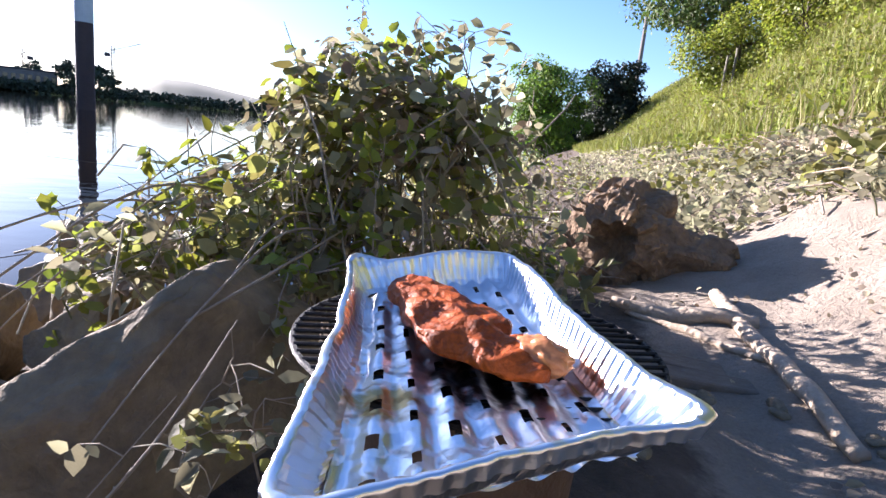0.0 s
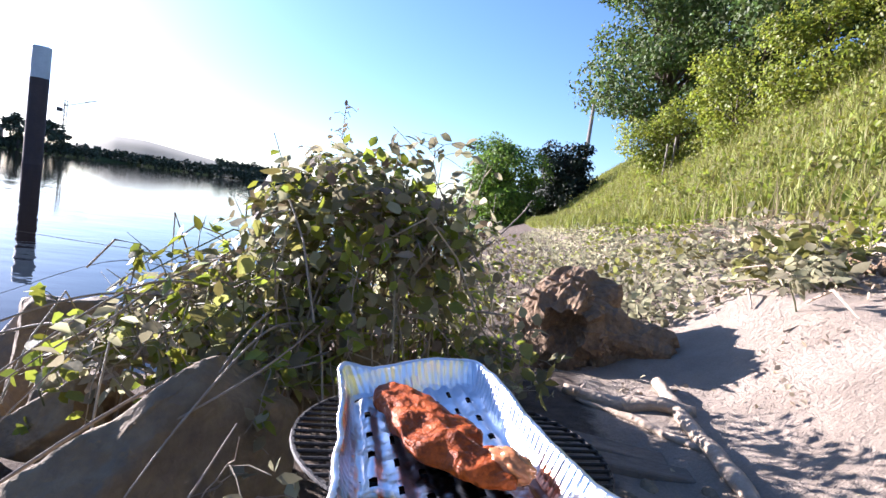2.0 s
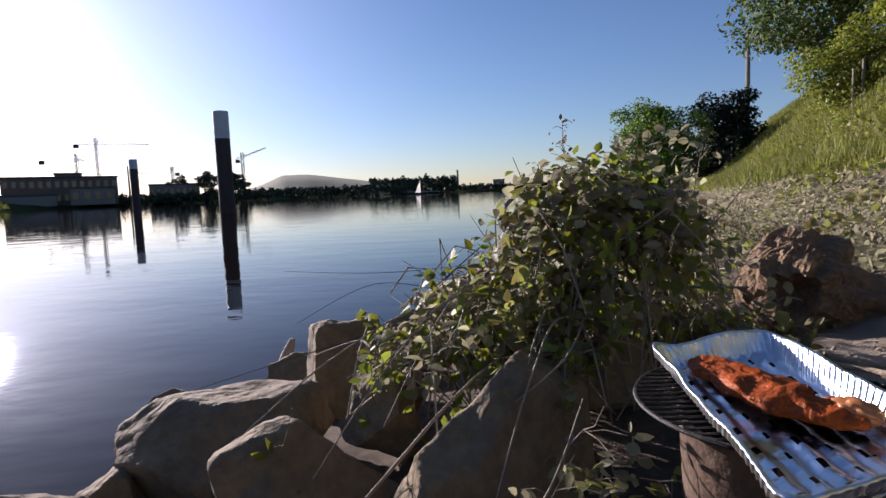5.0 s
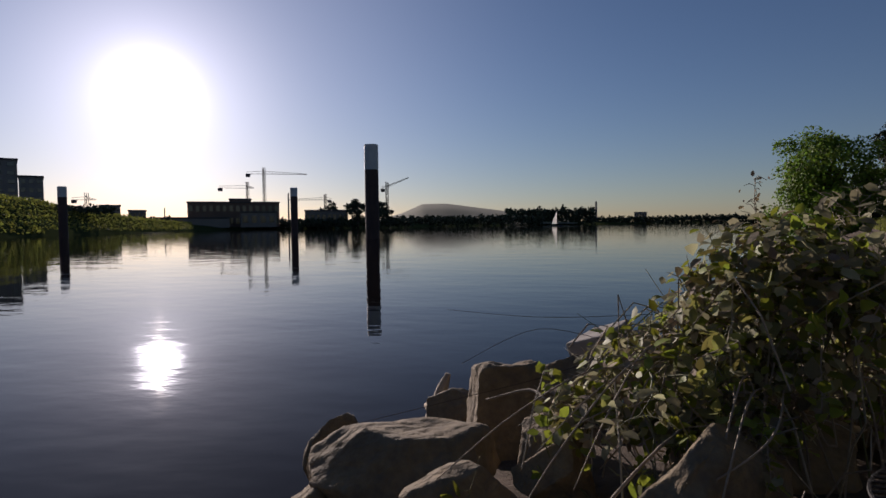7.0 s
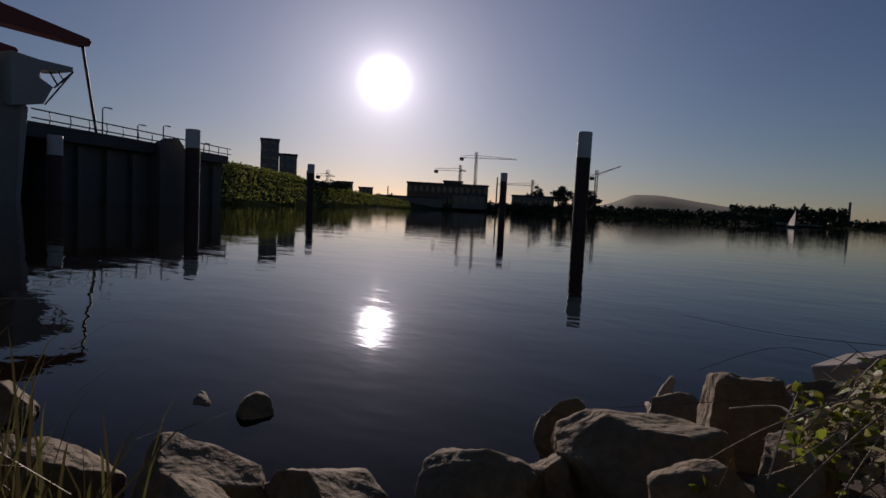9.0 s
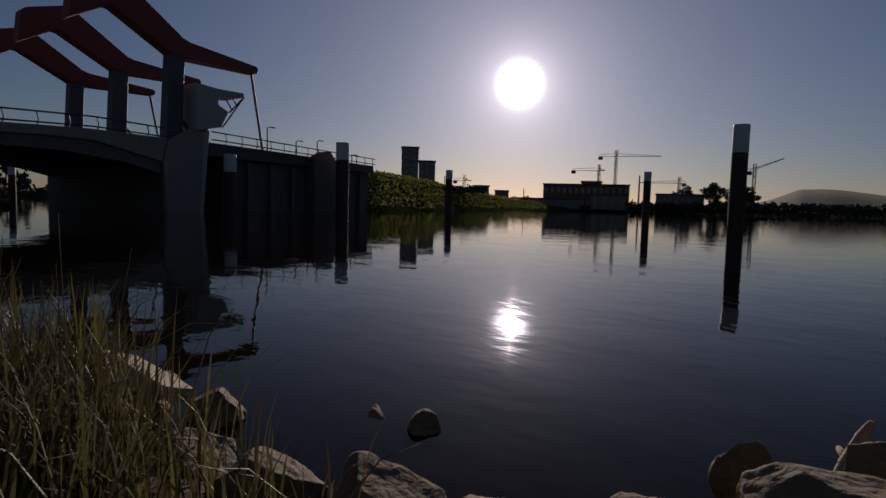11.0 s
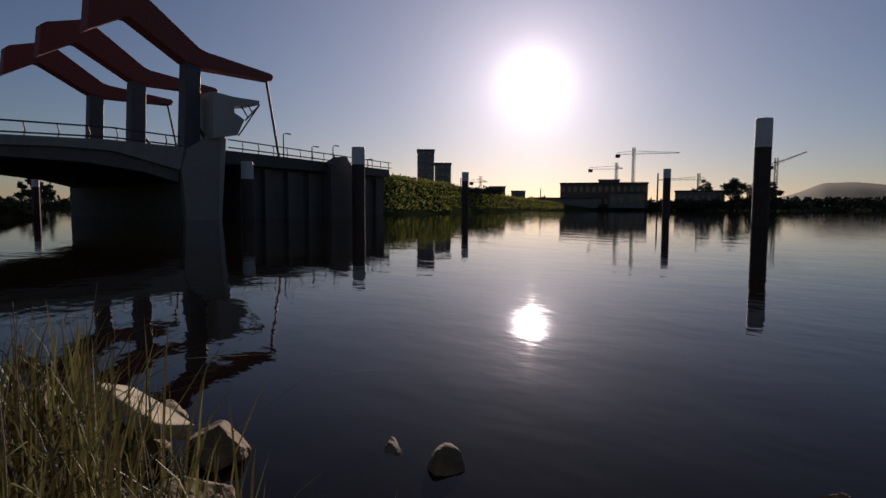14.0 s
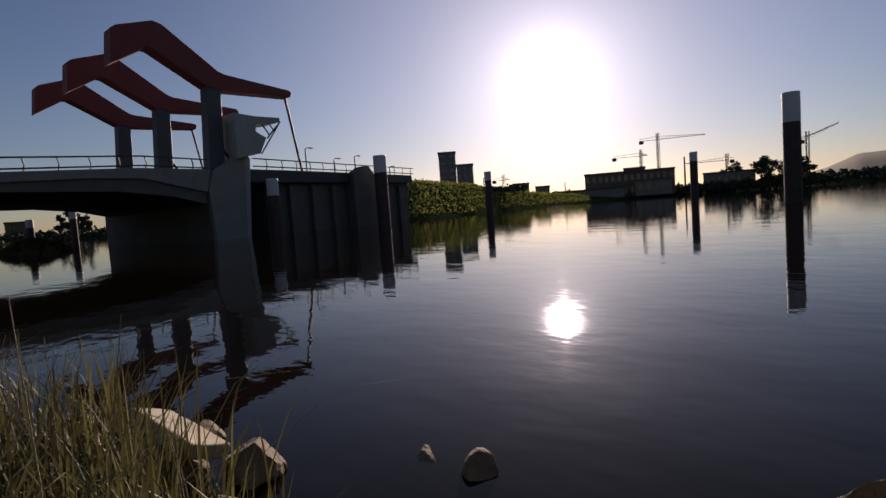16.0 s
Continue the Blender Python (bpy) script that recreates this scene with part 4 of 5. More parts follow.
def log_piece(name, a, b, r0, r1, seed, rough):
    bm = bmesh.new()
    a, b = Vector(a), Vector(b)
    d = (b - a).normalized()
    s = d.orthogonal().normalized()
    t_ = d.cross(s)
    rings, nr, ns = [], 26, 40
    for i in range(nr):
        f = i / (nr - 1)
        c, r = a.lerp(b, f), r0 * (1 - f) + r1 * f
        r *= min(1.0, 0.55 + 5 * f, 0.6 + 5 * (1 - f))
        ring = []
        for k in range(ns):
            q = 2 * math.pi * k / ns
            n_ = math.cos(q) * s + math.sin(q) * t_
            p_ = c + n_ * r
            rr = 1 + rough * noise.noise(p_ * 5 + Vector((seed, 0, 0))) + rough * 0.8 * noise.noise(p_ * 13 + Vector((seed, 0, 0))) + rough * 0.5 * noise.noise(p_ * 32) \
                + 0.08 * math.sin(q * 7 + seed)
            end = 0.05 * noise.noise(n_ * 3 + Vector((seed, i * 0.01, 2))) * (abs(f - 0.5) > 0.4)
            ring.append(bm.verts.new(c + n_ * r * rr + d * end))
        rings.append(ring)
    for A, B in zip(rings, rings[1:]):
        for k in range(ns):
            bm.faces.new((A[k], A[(k + 1) % ns], B[(k + 1) % ns], B[k]))
    for ring, sgn in ((rings[0], 1), (rings[-1], -1)):
        c = sum((v.co for v in ring), Vector()) / ns
        inner = [bm.verts.new(c + (v.co - c) * 0.62 + d * sgn * 0.06) for v in ring]
        mid = bm.verts.new(c + d * sgn * 0.1)
        for k in range(ns):
            bm.faces.new((ring[k], inner[k], inner[(k + 1) % ns], ring[(k + 1) % ns]))
            bm.faces.new((inner[k], mid, inner[(k + 1) % ns]))
    bmesh.ops.recalc_face_normals(bm, faces=bm.faces)
    return part(name, bm, ROTTEN, log, smooth=False)


log_piece("butt", (-0.11, -0.14, 0.0), (0.14, 0.26, 0.02), 0.155, 0.14, 1, 0.36)
log_piece("broken_end", (0.02, -0.02, -0.03), (0.30, -0.15, -0.06), 0.125, 0.09, 5, 0.24)
log_rng = np.random.default_rng(12)
bm = bmesh.new()
for k in range(70):
    a = log_rng.uniform(0, 6.28)
    f = log_rng.uniform(0, 0.45)
    c = Vector((-0.11, -0.14, 0.0)).lerp(Vector((0.16, 0.30, 0.02)), f) + 0.15 * Vector((0.7 * math.cos(a), -0.6 * math.cos(a), math.sin(a)))
    e = c + Vector(log_rng.normal(0, 0.02, 3)) + Vector((-0.02, -0.01, -0.015))
    tube(bm, [c, c.lerp(e, 0.5) + Vector(log_rng.normal(0, 0.004, 3)), e], [0.008, 0.006, 0.002], 5)
tagged(part("splinter_fringe", bm, ROTTEN, log, "frayed splinters of rotten wood"), kind="stuff")

# ---- the fire bucket with its grate ----
bucket = thing("fire_bucket", (0.045, 0.03, 0.475), "small rusty steel bucket used as a charcoal grill", "bucket")
bm = bmesh.new()
prof = [(0.0, 0.0), (0.098, 0.0), (0.101, 0.006), (0.104, 0.08), (0.109, 0.165), (0.113, 0.171), (0.113, 0.176), (0.107, 0.176), (0.105, 0.165), (0.1, 0.09), (0.0, 0.09)]
rings = [[bm.verts.new((r * math.cos(a), r * math.sin(a), z + 0.0015 * math.sin(3 * a))) for a in (2 * math.pi * k / 56 for k in range(56))] for r, z in prof[1:-1]]
for A, B in zip(rings, rings[1:]):
    for k in range(56):
        bm.faces.new((A[k], A[(k + 1) % 56], B[(k + 1) % 56], B[k]))
bm.faces.new(rings[0][::-1])
part("body", bm, RUST, bucket, smooth=True)
bm = bmesh.new()
tube(bm, [(0, 0, 0.088), (0, 0, 0.1)], [0.1, 0.09], 32)
for v in bm.verts:
    v.co.z += 0.008 * noise.noise(v.co * 60)
part("ash_bed", bm, ASH, bucket, "grey ash and charcoal")
bm = bmesh.new()
tube(bm, [(-0.055, -0.093, 0.165), (-0.053, -0.0905, 0.08), (-0.05, -0.087, 0.005)], 0.0018, 5)
part("seam", bm, IRON, bucket, "dark vertical seam")
bm = bmesh.new()
tube(bm, [(-0.044, -0.103, 0.157), (-0.030, -0.118, 0.13), (-0.006, -0.128, 0.085), (0.028, -0.126, 0.055), (0.058, -0.115, 0.05)], 0.0022, 6)
part("handle", bm, WIRE, bucket, "thin bent wire handle")
bm = bmesh.new()
tube(bm, [(-0.052, -0.104, 0.165), (-0.044, -0.11, 0.163), (-0.038, -0.106, 0.155)], 0.005, 6)
part("handle_lug", bm, IRON, bucket)
grate = thing("grill_grate", (0.066, 0.07, 0.6555), "round black iron grill grate lying on the bucket", "grill grate")
R = 0.168
bm = bmesh.new()
tube(bm, [(R * math.cos(a), R * math.sin(a), 0) for a in np.linspace(0, 2 * math.pi, 49)], 0.003, 6, False)
part("ring", bm, IRON, grate)
for k in range(-10, 11):
    y = k * 0.0156
    h = math.sqrt(max(R * R - y * y, 0))
    bm = bmesh.new()
    tube(bm, [(-h, y, 0.002), (h, y, 0.002)], 0.0022, 6)
    part("bar", bm, IRON, grate)
for x in (-0.05, 0.05):
    h = math.sqrt(R * R - x * x)
    bm = bmesh.new()
    tube(bm, [(x, -h, -0.003), (x, h, -0.003)], 0.003, 6)
    part("cross_bar", bm, IRON, grate)

# ---- the aluminium tray ----
alu = bpy.data.materials.new("crinkled_aluminium")
alu.use_nodes = True
n, l = alu.node_tree.nodes, alu.node_tree.links
p = n["Principled BSDF"]
p.inputs["Metallic"].default_value, p.inputs["Roughness"].default_value = 1.0, 0.3
where = n.new("ShaderNodeTexCoord").outputs["Object"]


def stain(centre, radius, scale):
    """A blot of burnt fat with a ragged edge."""
    d = n.new("ShaderNodeVectorMath")
    d.operation = "DISTANCE"
    d.inputs[1].default_value = centre
    l.new(where, d.inputs[0])
    tx = n.new("ShaderNodeTexNoise")
    tx.inputs["Scale"].default_value, tx.inputs["Detail"].default_value = scale, 6
    l.new(where, tx.inputs["Vector"])
    ad = n.new("ShaderNodeMath")
    ad.operation = "MULTIPLY_ADD"
    ad.inputs[1].default_value, ad.inputs[2].default_value = radius * 1.6, -radius * 0.8
    l.new(tx.outputs["Fac"], ad.inputs[0])
    sm_ = n.new("ShaderNodeMath")
    l.new(d.outputs["Value"], sm_.inputs[0])
    l.new(ad.outputs[0], sm_.inputs[1])
    mr = n.new("ShaderNodeMapRange")
    mr.inputs["From Min"].default_value, mr.inputs["From Max"].default_value = radius, radius * 0.55
    l.new(sm_.outputs[0], mr.inputs["Value"])
    return mr.outputs[0]


base = (0.86, 0.87, 0.89, 1)
prev = None
for centre, radius, scale, tint in (((-0.005, -0.055, 0), 0.062, 45, (0.035, 0.028, 0.025, 1)), ((-0.085, -0.10, 0), 0.03, 60, (0.42, 0.30, 0.12, 1)), ((0.06, -0.05, 0), 0.035, 60, (0.35, 0.16, 0.10, 1))):
    mx = n.new("ShaderNodeMix")
    mx.data_type = "RGBA"
    if prev:
        l.new(prev, mx.inputs[6])
    else:
        mx.inputs[6].default_value = base
    mx.inputs[7].default_value = tint
    l.new(stain(centre, radius, scale), mx.inputs[0])
    prev = mx.outputs[2]
l.new(prev, p.inputs["Base Color"])
vor = n.new("ShaderNodeTexVoronoi")
vor.inputs["Scale"].default_value = 55
ns_ = n.new("ShaderNodeTexNoise")
ns_.inputs["Scale"].default_value, ns_.inputs["Detail"].default_value = 38, 4
l.new(where, vor.inputs["Vector"])
l.new(where, ns_.inputs["Vector"])
ad = n.new("ShaderNodeMath")
l.new(vor.outputs["Distance"], ad.inputs[0])
l.new(ns_.outputs["Fac"], ad.inputs[1])
bmp = n.new("ShaderNodeBump")
bmp.inputs["Strength"].default_value, bmp.inputs["Distance"].default_value = 0.5, 0.003
l.new(ad.outputs[0], bmp.inputs["Height"])
l.new(bmp.outputs[0], p.inputs["Normal"])

tray = thing("grill_tray", (0.060, 0.030, 0.676), "crinkled slotted aluminium foil grill tray over the bucket", "grill tray", turn=-4.4)
tray.matrix_world = pose(0.060, 0.022, 0.669, 2.2, 0, -4.4)


def bend_askew(bm):
    """The foil has been bent: sheared, pinched at the back, two corners drawn out."""
    for v in bm.verts:
        x, y, z = v.co
        f = min(max((y + 0.19) / 0.38, 0), 1)
        y += 0.27 * x - 0.018 * f - 0.035 * min(max((0.06 - x) / 0.17, 0), 1) * (1 - f)
        x = -0.118 + (x + 0.118) * (0.93 - 0.14 * f) - 0.006 * f
        tip = max(0.0, 1 - math.hypot(v.co.x - 0.118, v.co.y + 0.19) / 0.06) * min(1, max(z, 0) / 0.02)
        back = max(0.0, 1 - math.hypot(v.co.x + 0.118, v.co.y - 0.19) / 0.05) * min(1, max(z, 0) / 0.02)
        x -= 0.02 * min(max((0.02 - v.co.x) / 0.12, 0), 1) * (1 - f) ** 2
        v.co = (x + 0.018 * tip - 0.006 * back, y - 0.006 * tip + 0.012 * back, z + 0.006 * tip + 0.012 * back)


TW, TL, TC = 0.096, 0.170, 0.016     # half width, half length and corner of the floor


def inside(x, y):
    dx, dy = max(abs(x) - (TW - TC), 0), max(abs(y) - (TL - TC), 0)
    return math.hypot(dx, dy) <= TC


def sag(x, y):
    return 0.006 * (x / TW) * (y / TL) - 0.004 * math.cos(y * 9) + 0.0025 * noise.noise((x * 30, y * 30, 0)) + 0.0012 * noise.noise((x * 90, y * 90, 4))


PITCH, NX, NY = 0.0252, 72, 112
bm = bmesh.new()
grid = {}


def floor_point(i, j):
    if (i, j) not in grid:
        x, y = -TW + 2 * TW * i / NX, -TL + 2 * TL * j / NY
        rib = 0.0028 * math.cos(2 * math.pi * x / PITCH) * (0.75 + 0.5 * noise.noise((x * 40, y * 18, 9)))
        grid[i, j] = bm.verts.new((x, y, rib + sag(x, y)))
    return grid[i, j]


for i in range(NX):
    for j in range(NY):
        x, y = -TW + 2 * TW * (i + 0.5) / NX, -TL + 2 * TL * (j + 0.5) / NY
        if not inside(x, y):
            continue
        col = math.floor(x / PITCH + 0.5)
        off = abs(x - col * PITCH)
        phase = (y / 0.046 + 0.5 * (col % 2)) % 1.0
        if off < 0.0036 and phase < 0.30 and abs(y) < TL - 0.012 and abs(x) < TW - 0.006:
            continue
        bm.faces.new((floor_point(i, j), floor_point(i + 1, j), floor_point(i + 1, j + 1), floor_point(i, j + 1)))
bend_askew(bm)
part("slotted_floor", bm, alu, tray, smooth=True)


def outline(k, total, grow):
    """A point on the rounded outline of the tray."""
    w, h, c = TW + grow, TL + grow, TC + grow * 0.6
    legs = [(2 * (h - c), "r"), (math.pi * c / 2, "tr"), (2 * (w - c), "t"), (math.pi * c / 2, "tl"), (2 * (h - c), "l"), (math.pi * c / 2, "bl"), (2 * (w - c), "b"), (math.pi * c / 2, "br")]
    s = sum(q for q, _ in legs) * k / total
    for length, leg in legs:
        if s <= length or leg == "br":
            break
        s -= length
    a = s / c
    return {"r": (w, -(h - c) + s), "tr": (w - c + c * math.cos(a), h - c + c * math.sin(a)), "t": (w - c - s, h), "tl": (-(w - c) - c * math.sin(a), h - c + c * math.cos(a)),
            "l": (-w, h - c - s), "bl": (-(w - c) - c * math.cos(a), -(h - c) - c * math.sin(a)), "b": (-(w - c) + s, -h), "br": (w - c + c * math.sin(a), -(h - c) - c * math.cos(a))}[leg]


TOTAL = 420


def tray_ring(bm, grow, z, flute):
    ring = []
    for k in range(TOTAL):
        x, y = outline(k, TOTAL, grow + (0.0011 if k % 4 < 2 else -0.0011) * flute)
        lift = 0.004 * noise.noise((x * 9, y * 9, 3)) * min(1, z / 0.02) + 0.0022 * math.sin(k * 0.09) * min(1, z / 0.02)
        ring.append(bm.verts.new((x + 0.003 * noise.noise((x * 25, y * 25, z * 30)), y + 0.003 * noise.noise((x * 25, y * 25, 5)), z + lift + sag(x, y) * 0.6)))
    return ring


def sew(bm, rings):
    for A, B in zip(rings, rings[1:]):
        for k in range(TOTAL):
            bm.faces.new((A[k], A[(k + 1) % TOTAL], B[(k + 1) % TOTAL], B[k]))


bm = bmesh.new()
sew(bm, [tray_ring(bm, g, z, f) for g, z, f in ((-0.002, -0.001, 0.1), (0.003, 0.004, 0.6), (0.009, 0.015, 1.0), (0.014, 0.026, 1.0), (0.016, 0.030, 0.6))])
bend_askew(bm)
part("fluted_wall", bm, alu, tray, smooth=False)
bm = bmesh.new()
sew(bm, [tray_ring(bm, g, z, f) for g, z, f in ((0.0155, 0.0298, 0.3), (0.0175, 0.0308, 0.1), (0.0205, 0.0308, 0.1), (0.0220, 0.0298, 0.2), (0.0215, 0.0280, 0.5), (0.0205, 0.0200, 0.9))])
bend_askew(bm)
part("rolled_rim", bm, alu, tray, smooth=True)

# ---- the meat ----
meat_mat = material("grilled_marinated_meat", (0.52, 0.105, 0.008), 0.5, noise_scale=34, other=(0.10, 0.018, 0.004), spec=0.2, bump=1.0, bump_scale=90, bump_dist=0.006)
fat_mat = material("browned_fat", (0.55, 0.25, 0.08), 0.35, noise_scale=40, other=(0.36, 0.10, 0.03), bump=0.6, bump_scale=120, bump_dist=0.003)
meat = thing("grilled_steak", (0.036, 0.044, 0.683), "glossy red-brown marinated pork steak on the tray", "meat", turn=28)
bm = bmesh.new()
bmesh.ops.create_icosphere(bm, subdivisions=5, radius=1)
for v in bm.verts:
    c = v.co.copy()
    wide = 0.044 - 0.010 * c.y
    if c.y < -0.2:
        wide *= 1 - 0.42 * min(1, (-c.y - 0.2) / 0.6)
    x, y, z = c.x * wide, c.y * 0.118, c.z * 0.0135
    x += 0.016 * math.sin(c.y * 1.9)
    q = Vector((x, y, z))
    fold = 1 - abs(noise.noise(q * 24 + Vector((3, 1, 0)))) * 2.2
    z += 0.007 * noise.noise(q * 34) + 0.006 * fold * (c.z > 0) - 0.004 + 0.003 * noise.noise(q * 80) + 0.0016 * noise.noise(q * 190)
    x += 0.010 * noise.noise(q * 26 + Vector((9, 0, 0)))
    y += 0.008 * noise.noise(q * 22 + Vector((0, 9, 0)))
    v.co = (x, y, max(z, -0.009))
part("flesh", bm, meat_mat, meat, smooth=True)
bm = bmesh.new()
bmesh.ops.create_icosphere(bm, subdivisions=4, radius=1)
for v in bm.verts:
    q = v.co * 2.2
    v.co = Vector((v.co.x * 0.016, v.co.y * 0.026, v.co.z * 0.013)) * (1 + 0.25 * noise.noise(q) + 0.12 * noise.noise(q * 3))
fat = part("fat_edge", bm, fat_mat, meat, "golden browned strip of fat", smooth=True)
fat.location = (0.003, -0.098, 0.003)

# ---- the bramble thicket ----
rng = np.random.default_rng(21)
LOBES = [((0.04, 1.02, 0.66), (0.31, 0.26, 0.29), 0.8), ((-0.20, 0.97, 0.54), (0.27, 0.24, 0.19), 0.5), ((-0.42, 0.93, 0.46), (0.20, 0.18, 0.11), 0.22), ((0.40, 1.20, 0.44), (0.20, 0.16, 0.10), 0.25),
         ((0.74, 1.70, 0.46), (0.26, 0.26, 0.12), 0.2), ((-0.16, 0.86, 0.46), (0.18, 0.12, 0.11), 0.16), ((-0.01, 0.98, 0.82), (0.22, 0.20, 0.19), 0.35), ((-0.15, 1.42, 0.46), (0.28, 0.34, 0.16), 0.3),
         ((0.12, 1.85, 0.48), (0.34, 0.42, 0.18), 0.3), ((0.20, 1.04, 0.78), (0.18, 0.18, 0.16), 0.25), ((0.36, 1.45, 0.56), (0.20, 0.26, 0.17), 0.13), ((0.6, 2.5, 0.5), (0.4, 0.6, 0.2), 0.25), ((1.05, 2.35, 0.52), (0.35, 0.5, 0.15), 0.25), ((1.6, 3.9, 0.55), (0.4, 0.9, 0.2), 0.3)]


def closer(q):
    """The thicket stands close behind the bucket."""
    return tuple(a + 0.84 * (b - a) for a, b in zip((-0.12, -0.5, 0.87), q))


LOBES = [(closer(c), tuple(0.86 * v for v in r), w) if c[1] < 1.5 else (c, r, w) for c, r, w in LOBES]
bush = thing("bramble_bush", (0.1, 1.05, 0.4), "tangled bramble thicket with dusty green leaves over boulders", "bush")
bush_at = np.array([0.1, 1.05, 0.4])


def shell(count, lo=0.72, hi=1.07):
    P, O = [], []
    weights = np.array([w for *_, w in LOBES])
    for (c, r, w) in LOBES:
        m = int(count * w / weights.sum())
        d = rng.normal(size=(m, 3))
        d[:, 2] = np.where(d[:, 2] < -0.3, -d[:, 2], d[:, 2])
        d /= np.linalg.norm(d, axis=1)[:, None]
        k = rng.uniform(lo, hi, (m, 1)) + np.array([[0.30 * noise.noise(tuple(q * 2.2 + np.array(c) * 4)) + 0.38 * noise.noise(tuple(q * 5 + np.array(c) * 7))] for q in d])
        k = np.minimum(k, 1.22)
        P.append(np.array(c) + d * np.array(r) * k)
        O.append(d)
    P, O = np.concatenate(P), np.concatenate(O)
    floor_ = land(P[:, 0], P[:, 1])[0]
    keep = P[:, 2] > floor_ + 0.02
    return P[keep], O[keep]


for name, count, mat, size, lo, hi, lab in (("leaves", 1100, LEAF_GREEN, 0.039, 0.5, 1.05, "green leaves"), ("dusty_leaves", 2600, LEAF_DUSTY, 0.036, 0.62, 1.12, "grey dusty leaves"),
                                            ("young_leaves", 2000, LEAF_FRESH, 0.034, 0.8, 1.18, "bright young leaves"), ("dead_leaves", 2300, LEAF_DRY, 0.030, 0.6, 1.08, "brown dead leaves")):
    P, O = shell(count, lo, hi)
    ob = new(name, leaves(name, P - bush_at, rng.uniform(0.6, 1.35, len(P)) * size, mat, rng, 0.45, O, 0.5))
    ob.parent = bush
    tagged(ob, lab, kind="stuff")
for name, count, mat, r0 in (("dry_bramble", 520, STEM_DRY, 0.0022), ("green_bramble", 60, STEM_GREEN, 0.002)):
    bm = bmesh.new()
    P, O = shell(count * 2, 0.85, 1.08)
    pick = rng.permutation(len(P))[:count]
    pick = [k for k in pick if P[k][2] < 0.9]
    for q, o in zip(P[pick], O[pick]):
        foot = np.array([q[0] * 0.7 + 0.03 + rng.normal(0, 0.1), q[1] * 0.8 + 0.22 + rng.normal(0, 0.08), 0.42])
        if rng.uniform() < 0.45:
            foot = q - o * 0.25 + rng.normal(0, 0.12, 3)
        mid = (foot + q) / 2 + np.array([0, 0, 0.10]) + rng.normal(0, 0.04, 3)
        if max(mid[2], foot[2]) > 0.92 or np.linalg.norm(foot - q) > 0.6:
            continue
        end = q + rng.normal(0, 0.035, 3) + o * 0.03
        tube(bm, [foot - bush_at, mid * 0.5 + foot * 0.5 + [0, 0, 0.03] - bush_at, mid - bush_at, q - bush_at, end - bush_at], [r0, r0, r0 * 0.9, r0 * 0.7, r0 * 0.3], 5, False)
    tagged(part(name, bm, mat, bush, "tangled thin stems"), kind="stuff")


def shoot(name, foot, top, mat, leaf_mat, n_leaves, size, label, r=0.0032, seed=0, category="plant", bend=0.05, spread=0.035):
    """One upright or arching stem with leaves along it."""
    g = np.random.default_rng(seed)
    if 0.6 < foot[1] < 1.3 and -0.6 < foot[0] < 0.62:
        foot, top = closer(foot), closer(top)
    foot, top = np.array(foot, float), np.array(top, float)
    ob = thing(name, tuple(foot), label, category, "single shoots" if category == "plant" else "")
    ks = np.linspace(0, 1, 9)
    side = g.normal(size=3) * bend
    pts = [tuple((top - foot) * k + side * math.sin(k * 3.1) + g.normal(0, 0.004, 3)) for k in ks]
    bm = bmesh.new()
    tube(bm, pts, [r * (1 - 0.75 * k) for k in ks], 6)
    stalks = bmesh.new()
    P = []
    for k in range(n_leaves):
        f = g.uniform(0.25, 1.0)
        i = min(int(f * 8), 7)
        a = np.array(pts[i]) + (np.array(pts[i + 1]) - np.array(pts[i])) * (f * 8 - i)
        e = a + g.normal(0, spread, 3) * np.array([1, 1, 0.6])
        tube(stalks, [tuple(a), tuple((a + e) / 2 + [0, 0, 0.006]), tuple(e)], r * 0.3, 4, False)
        P += [e + g.normal(0, 0.006, 3) for _ in range(3 if size > 0.02 else 1)]
    part("stem", bm, mat, ob)
    tagged(part("stalk_tangle", stalks, mat, ob), kind="stuff")
    P = np.array(P)
    cr = new("leaves", leaves("leaves", P, g.uniform(0.7, 1.2, len(P)) * size, leaf_mat, g, 0.5))
    cr.parent = ob
    tagged(cr, kind="stuff")
    return ob


shoot("nettle_shoot", (0.0, 1.08, 0.5), (-0.03, 1.06, 1.14), STEM_DRY, LEAF_DRY, 70, 0.014, "tall dry seed stalk rising from the brambles", 0.003, 1, spread=0.014)
shoot("bramble_shoot", (-0.05, 1.0, 0.5), (-0.19, 0.93, 1.04), STEM_GREEN, LEAF_GREEN, 9, 0.042, "arching bramble shoot with a few green leaves", 0.003, 2)
shoot("bramble_shoot", (0.15, 1.1, 0.6), (0.09, 1.02, 1.1), STEM_DRY, LEAF_DUSTY, 8, 0.036, "upright bramble shoot above the thicket", 0.003, 3)
shoot("bramble_shoot", (0.28, 1.1, 0.7), (0.25, 1.05, 1.09), STEM_DRY, LEAF_DUSTY, 8, 0.034, "upright bramble shoot above the thicket", 0.0028, 4)
shoot("bramble_shoot", (0.38, 1.15, 0.7), (0.40, 1.1, 1.06), STEM_DRY, LEAF_DUSTY, 7, 0.034, "upright bramble shoot above the thicket", 0.0028, 5)
shoot("nettle_shoot", (-0.08, 1.1, 0.55), (-0.1, 1.08, 1.02), STEM_DRY, LEAF_DRY, 46, 0.013, "dry seed stalk rising from the brambles", 0.0026, 6, spread=0.012)
